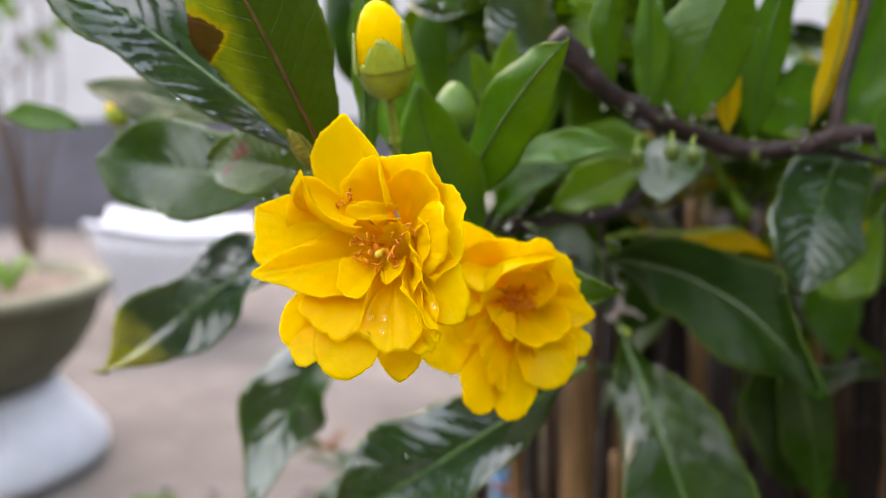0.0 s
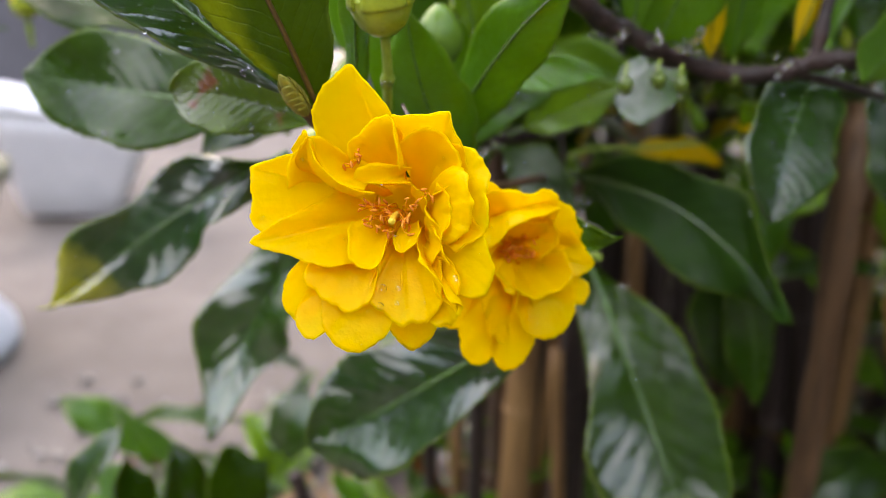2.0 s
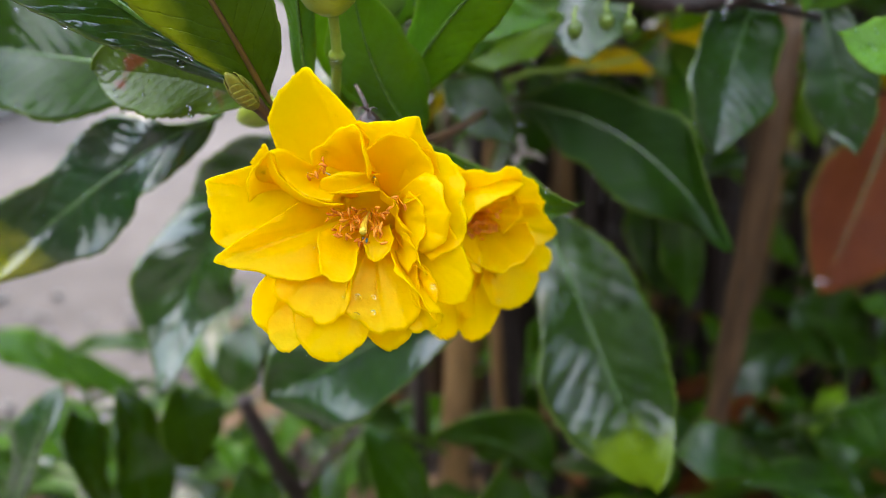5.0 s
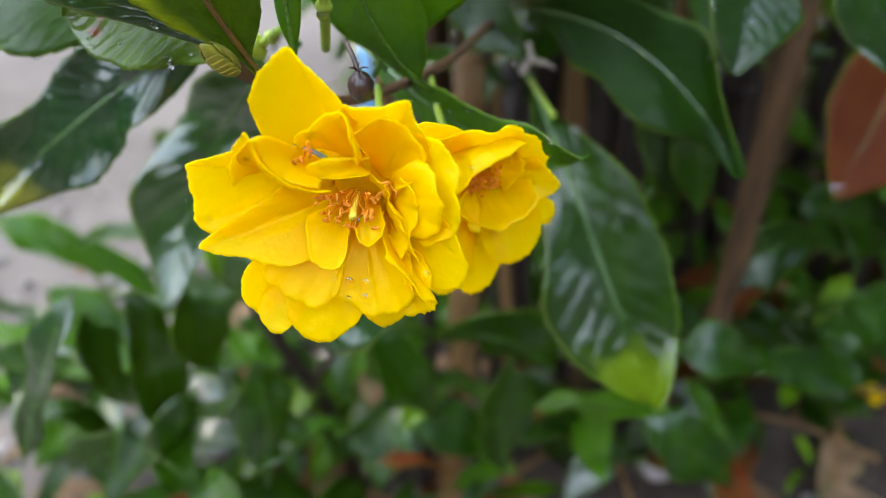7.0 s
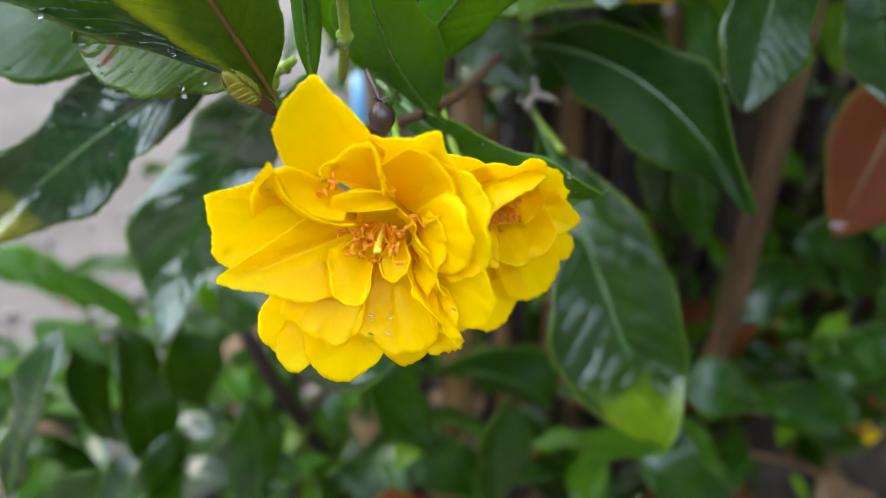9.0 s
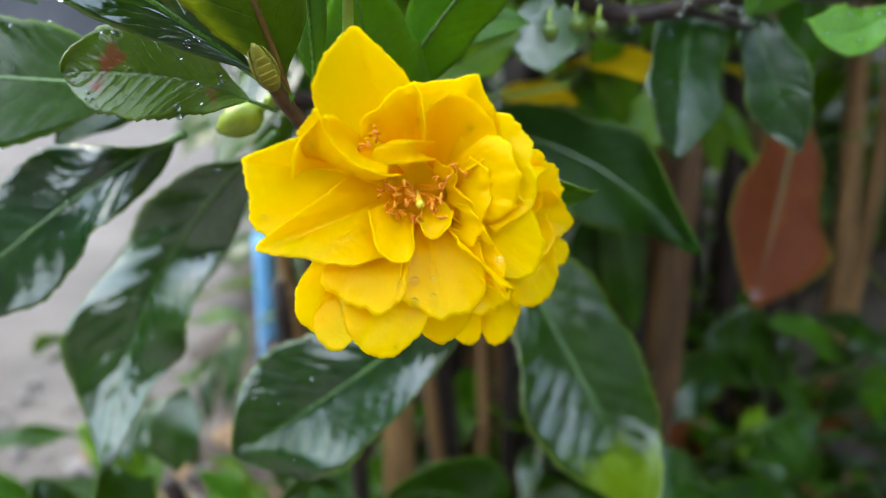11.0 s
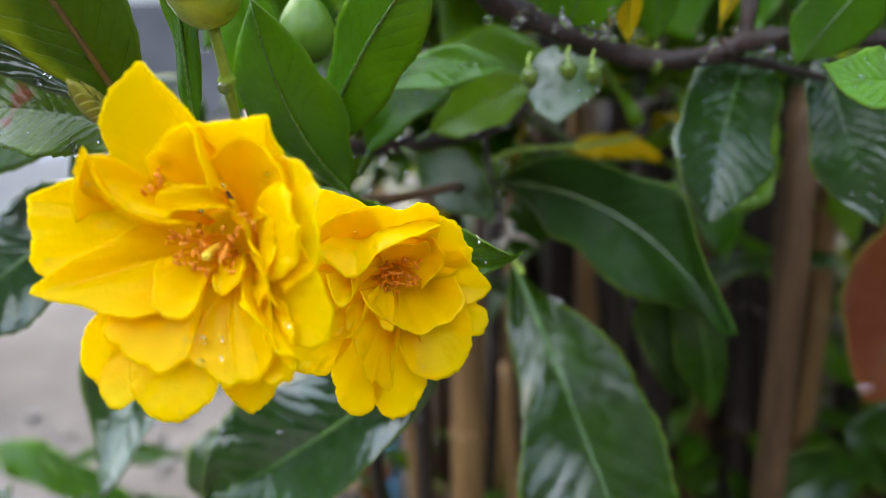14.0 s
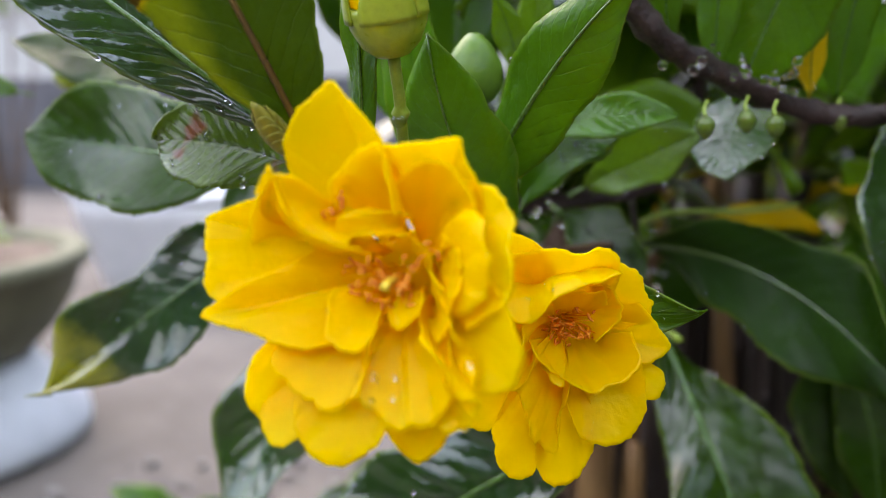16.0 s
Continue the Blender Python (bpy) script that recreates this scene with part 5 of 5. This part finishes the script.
# large drops that hang from leaf tips, the bud's knot and a petal
for at, r in (((0.2240, 0.3150, 0.3570), 0.0030), ((-0.0120, 0.1985, 0.4982), 0.0014), ((0.0008, 0.1555, 0.4650), 0.0010)):
    drop(bush, Vector(at) - bush.location, r, (0, -0.5, -1), 1.0)

# flower and leaf stalks back to the twigs
branch([(0.0635, 0.2680, 0.4339), (0.0693, 0.3000, 0.4270), (0.0747, 0.3320, 0.4209)], 0.0012, STALK, 'petiole')
branch([(-0.0075, 0.172, 0.4765), (-0.0040, 0.186, 0.4765), (0.0000, 0.215, 0.4745)], 0.0011, STALK, "flower_stalk")
branch([(0.0172, 0.202, 0.4597), (0.0150, 0.215, 0.4630), (0.0180, 0.245, 0.4640)], 0.0011, STALK, "flower_stalk")


def random_leaf(rng, centre, size, mats, droop=0.3, parent=None, wet_tip=False):
    a = rng.uniform(0, 6.28)
    d = Vector((math.cos(a), math.sin(a), rng.uniform(-0.9, 0.5) - droop)).normalized() * size
    b = Vector(centre)
    t = b + d
    m = (b + t) / 2 + Vector((0, 0, size * rng.uniform(0.03, 0.14)))
    h = Vector((-math.sin(a), math.cos(a), rng.uniform(-0.7, 0.7))).normalized() * size * rng.uniform(0.15, 0.21)
    ob = leaf(b, m, t, h, mats[rng.randint(len(mats))], parent=parent)
    if wet_tip:
        for q in (t, m + h * 0.8, m - h * 0.8):
            bead(ob, q, rng.uniform(0.0009, 0.0019), (0, -0.4, -1))
    return ob


def foliage_mass(name, count, box, size, mat, seed, label, parent=None):
    """A far mass of leaves, one mesh."""
    rng = np.random.RandomState(seed)
    V, F, UV, k = [], [], [], 0
    for _ in range(count):
        c = np.array([rng.uniform(*box[i]) for i in range(3)])
        a = rng.uniform(0, 6.28)
        sz = size * rng.uniform(0.7, 1.25)
        d = np.array([math.cos(a), math.sin(a), rng.uniform(-1.1, 0.4)])
        d *= sz / np.linalg.norm(d)
        h = np.array([-math.sin(a), math.cos(a), rng.uniform(-0.8, 0.8)])
        h *= sz * 0.19 / np.linalg.norm(h)
        m = c + d / 2 + np.array([0, 0, 0.1 * sz])
        P, *_ = leaf_grid(c, m, c + d, h, ns=8, nx=5, seed=rng.randint(9999))
        V.append(P.reshape(-1, 3))
        UV.append(np.stack(np.meshgrid(np.linspace(0, 1, 5), np.linspace(0, 1, 8)), -1).reshape(-1, 2))
        F += [(k + i * 5 + j, k + i * 5 + j + 1, k + (i + 1) * 5 + j + 1, k + (i + 1) * 5 + j) for i in range(7) for j in range(4)]
        k += 40
    me = mesh_of(name, np.concatenate(V), F, mat, np.concatenate(UV))
    if parent:
        return tagged(part(name, me, parent), kind="stuff")
    return tagged(new(name, me), label, "hedge", kind="stuff")


# deeper leaves of the bush, singly
rng = np.random.RandomState(11)
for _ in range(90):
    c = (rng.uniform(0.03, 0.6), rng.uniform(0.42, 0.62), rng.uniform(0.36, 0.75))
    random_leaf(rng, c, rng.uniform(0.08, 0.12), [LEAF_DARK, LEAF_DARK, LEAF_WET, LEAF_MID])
# low leaves lean to dark green: shade put into their colour
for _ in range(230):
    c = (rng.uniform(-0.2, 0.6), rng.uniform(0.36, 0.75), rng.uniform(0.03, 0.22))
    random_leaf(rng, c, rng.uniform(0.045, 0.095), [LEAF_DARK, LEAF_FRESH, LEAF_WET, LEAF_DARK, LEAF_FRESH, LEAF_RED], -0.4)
for _ in range(34):
    c = (rng.uniform(-0.03, 0.2), rng.uniform(0.34, 0.46), rng.uniform(0.5, 0.66))
    random_leaf(rng, c, rng.uniform(0.08, 0.115), [LEAF_LIME, LEAF_MID, LEAF_SOAKED, LEAF_MID], wet_tip=True)
for _ in range(75):
    c = (rng.uniform(-0.26, 0.03), rng.uniform(0.36, 0.6), rng.uniform(0.02, 0.16))
    random_leaf(rng, c, rng.uniform(0.06, 0.11), [LEAF_DARK, LEAF_FRESH, LEAF_SOAKED, LEAF_SOAKED, LEAF_FRESH, LEAF_LIME], -0.5)
for _ in range(26):
    c = (rng.uniform(-0.01, 0.12), rng.uniform(0.4, 0.5), rng.uniform(0.44, 0.6))
    random_leaf(rng, c, rng.uniform(0.08, 0.11), [LEAF_LIME, LEAF_MID, LEAF_SOAKED], wet_tip=True)
for _ in range(80):
    c = (rng.uniform(0.15, 0.62), rng.uniform(0.42, 0.62), rng.uniform(0.02, 0.12))
    random_leaf(rng, c, rng.uniform(0.05, 0.09), [LEAF_FRESH, LEAF_WET, LEAF_RED, LEAF_DARK], -0.3)
for _ in range(40):
    c = (rng.uniform(0.1, 0.3), rng.uniform(0.42, 0.56), rng.uniform(0.42, 0.58))
    random_leaf(rng, c, rng.uniform(0.07, 0.1), [LEAF_LIME, LEAF_LIME, LEAF_MID, LEAF_SOAKED, LEAF_YELLOW], wet_tip=True)
for _ in range(170):
    c = (rng.uniform(-0.18, 0.55), rng.uniform(0.37, 0.62), rng.uniform(0.03, 0.2))
    random_leaf(rng, c, rng.uniform(0.025, 0.06), [LEAF_FRESH, LEAF_SOAKED, LEAF_SOAKED, LEAF_DARK, LEAF_FRESH, LEAF_LIME, LITTER], -0.3)
# unseen upper leaves of the bush, added to shade its right side
foliage_mass("foliage", 900, ((0.08, 1.1), (0.34, 0.95), (0.66, 1.0)), 0.11, LEAF_MID, 14, "", bush)

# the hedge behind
# lower hedge leaves get the darker green as painted shade
foliage_mass("hedge_foliage", 1500, ((0.12, 2.2), (0.85, 1.4), (0.0, 0.48)), 0.11, LEAF_DARK, 3, "dense hedge leaves behind the bush, darkened for shade")
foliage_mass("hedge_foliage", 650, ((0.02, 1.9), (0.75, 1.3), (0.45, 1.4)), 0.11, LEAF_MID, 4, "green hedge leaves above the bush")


# stakes and canes behind the bush
def stake(x, y, top, radius, mat, lean, label):
    ob = thing("stake", (x, y, 0.0), label, "stake", "stakes behind the bush")
    SEED[0] += 1
    path = smooth_path([(x, y, -0.01), (x + lean * 0.5 * top + 0.004, y, top * 0.5), (x + lean * top, y + 0.01, top)], 8)
    v, f = tube_data(path, np.linspace(radius, radius * 0.85, len(path)), 10, 0.06, SEED[0])
    part("shaft", mesh_of("shaft", v, f, mat), ob)
    # swollen nodes up the cane
    h = 0.05 + 0.05 * ((SEED[0] * 0.37) % 1.0)
    while h < top - 0.02:
        s = h / top
        c = Vector(path[min(len(path) - 1, int(s * (len(path) - 1)))])
        r = radius * (1 - 0.15 * s)
        v, f = lathe_data([(r * 0.9, -0.004), (r * 1.16, -0.001), (r * 1.16, 0.001), (r * 0.9, 0.004)], 10, c, (lean, 0, 1))
        part("node", mesh_of("node", v, f, mat), ob)
        h += 0.11
    return ob


rng = np.random.RandomState(21)
for k in range(30):
    x = 0.085 + 0.52 * k / 29 + rng.uniform(-0.012, 0.012)
    pale = rng.uniform() < 0.34
    stake(x, rng.uniform(0.5, 0.68), rng.uniform(0.38, 0.5), rng.uniform(0.006, 0.013), CANE if pale else CANE_DARK, rng.uniform(-0.08, 0.08), "dry tan garden cane" if pale else "dark weathered garden stake")

for x, y, top, r, mat, lean, label in (
    (0.060, 0.425, 0.385, 0.0105, CANE, 0.045, "thick pale tan cane with a worn skin"),
    (0.044, 0.435, 0.36, 0.0058, CANE_DARK, 0.02, "dark weathered garden stake"),
    (0.031, 0.47, 0.335, 0.0052, CANE_DARK, -0.03, "dark weathered garden stake"),
    (0.098, 0.46, 0.35, 0.0068, CANE_DARK, 0.05, "dark weathered garden stake"),
    (0.112, 0.455, 0.31, 0.0048, CANE, -0.02, "dry tan garden cane"),
    (0.132, 0.47, 0.36, 0.0074, CANE_DARK, -0.05, "dark weathered garden stake"),
    (0.158, 0.50, 0.38, 0.0052, CANE, 0.02, "dry tan garden cane"),
    (0.172, 0.49, 0.37, 0.0060, CANE_DARK, 0.03, "dark weathered garden stake"),
    (0.190, 0.50, 0.39, 0.0044, CANE, -0.06, "dry tan garden cane"),
):
    stake(x, y, top, r, mat, lean, label)


for k in range(34):
    x = 0.1 + 0.5 * k / 33 + rng.uniform(-0.01, 0.01)
    stake(x, rng.uniform(0.68, 0.82), rng.uniform(0.36, 0.55), rng.uniform(0.006, 0.011), CANE_BROWN, rng.uniform(-0.07, 0.07), "brown weathered garden stake")


def pipe():
    ob = thing("water_pipe", (0.056, 0.78, 0.0), "thin sky-blue plastic pipe standing in the bed", "pipe")
    v, f = tube_data(smooth_path([(0.056, 0.78, -0.01), (0.061, 0.785, 0.13), (0.067, 0.79, 0.26)], 6), np.full(13, 0.0105), 14)
    part("tube", mesh_of("tube", v, f, BLUE), ob)


pipe()

# litter on the ground
rng = np.random.RandomState(31)
for k in range(60):
    a = rng.uniform(0, 6.28)
    c = Vector((rng.uniform(-0.25, 0.7), rng.uniform(0.3, 0.9), 0.022))
    s = rng.uniform(0.04, 0.08)
    d = Vector((math.cos(a), math.sin(a), 0)) * s
    ob = thing("fallen_leaf", c, "dry brown curled leaf on the ground", "leaf", "fallen leaves")
    leaf(c, c + d / 2 + Vector((0, 0, 0.008)), c + d, Vector((-math.sin(a), math.cos(a), 0.3)) * s * 0.22, LITTER, fold=0.3, parent=ob)


def pebbles(count, seed):
    rng = np.random.RandomState(seed)
    V, F, k = [], [], 0
    for _ in range(count):
        x, y, r = rng.uniform(-0.5, 0.6), rng.uniform(0.25, 1.1), rng.uniform(0.003, 0.011)
        prof = [(r * 0.5, -0.3 * r), (r, 0.1 * r), (r * 0.75, 0.5 * r), (r * 0.25, 0.68 * r)]
        v, f = lathe_data(prof, 7, (x, y, 0.0), (rng.normal(0, 0.2), rng.normal(0, 0.2), 1), 0.15)
        V += [tuple(p) for p in v]
        F += [tuple(i + k for i in q) for q in f]
        k += len(v)
    return tagged(new("gravel", mesh_of("gravel", V, F, PEBBLE)), "pale grey gravel scattered on the ground", "gravel", kind="stuff")


pebbles(500, 8)


def stone(at, r, seed):
    """A worn stone, half sunk in the soil."""
    rg = np.random.RandomState(seed)
    bm = bmesh.new()
    bmesh.ops.create_icosphere(bm, subdivisions=2, radius=r)
    off = Vector(rg.uniform(0, 50, 3))
    for vert in bm.verts:
        vert.co *= 1 + 0.35 * noise.noise(vert.co * (0.9 / r) + off)
        vert.co.z *= 0.62
        vert.co += Vector(at)
    me = bpy.data.meshes.new("stone")
    bm.to_mesh(me)
    bm.free()
    me.materials.append(STONE)
    me.polygons.foreach_set("use_smooth", np.ones(len(me.polygons), dtype=bool))
    return tagged(new("stone", me), "pale pinkish-grey stone half sunk in the soil", "stone", "stones on the soil")


rng = np.random.RandomState(64)
for k in range(46):
    stone((rng.uniform(-0.24, 0.26), rng.uniform(0.42, 0.85), 0.014), rng.uniform(0.008, 0.02), 200 + k)


def fallen_flower(at):
    """A spent yellow bloom lying on the soil."""
    ob = thing("fallen_flower", at, "small spent yellow flower lying on the soil", "flower")
    for k in range(6):
        a = k * 1.047 + 0.3
        d = Vector((math.cos(a), math.sin(a), 0.35)) * 0.013
        b = Vector(at)
        P, *_ = leaf_grid(b, b + d * 0.55 + Vector((0, 0, 0.004)), b + d, Vector((-math.sin(a), math.cos(a), 0)) * 0.006, fold=0.3, blunt=0.8, ns=12, nx=7, seed=k)
        part("petal", sheet(P, 0.0003, PETAL, "petal"), ob)
    v, f = lathe_data([(0.001, -0.006), (0.003, -0.002), (0.004, 0.001), (0.001, 0.002)], 12, at)
    part("calyx", mesh_of("calyx", v, f, CALYX), ob)


fallen_flower((0.452, 0.452, 0.022))


def fallen_twig(a, b, r):
    a, b = Vector(a), Vector(b)
    ob = thing("fallen_twig", (a + b) / 2, "dry tan twig lying across the soil", "twig", "twigs on the soil")
    m = (a + b) / 2 + Vector((0.004, 0.006, 0.006))
    branch([a, m, b], r, CANE, "stem", ob, 0.1, 0.5)
    s = m + Vector((0.02, 0.025, 0.004))
    branch([m, (m + s) / 2 + Vector((0.002, 0, 0.003)), s], r * 0.5, CANE, "side_shoot", ob, 0.1, 0.5)


rng = np.random.RandomState(52)
for k in range(30):
    a = rng.uniform(0, 3.14)
    x, y, h = rng.uniform(-0.1, 0.6), rng.uniform(0.38, 0.75), rng.uniform(0.04, 0.09)
    fallen_twig((x - h * math.cos(a), y - h * math.sin(a), 0.024), (x + h * math.cos(a), y + h * math.sin(a), 0.027), rng.uniform(0.0018, 0.0034))
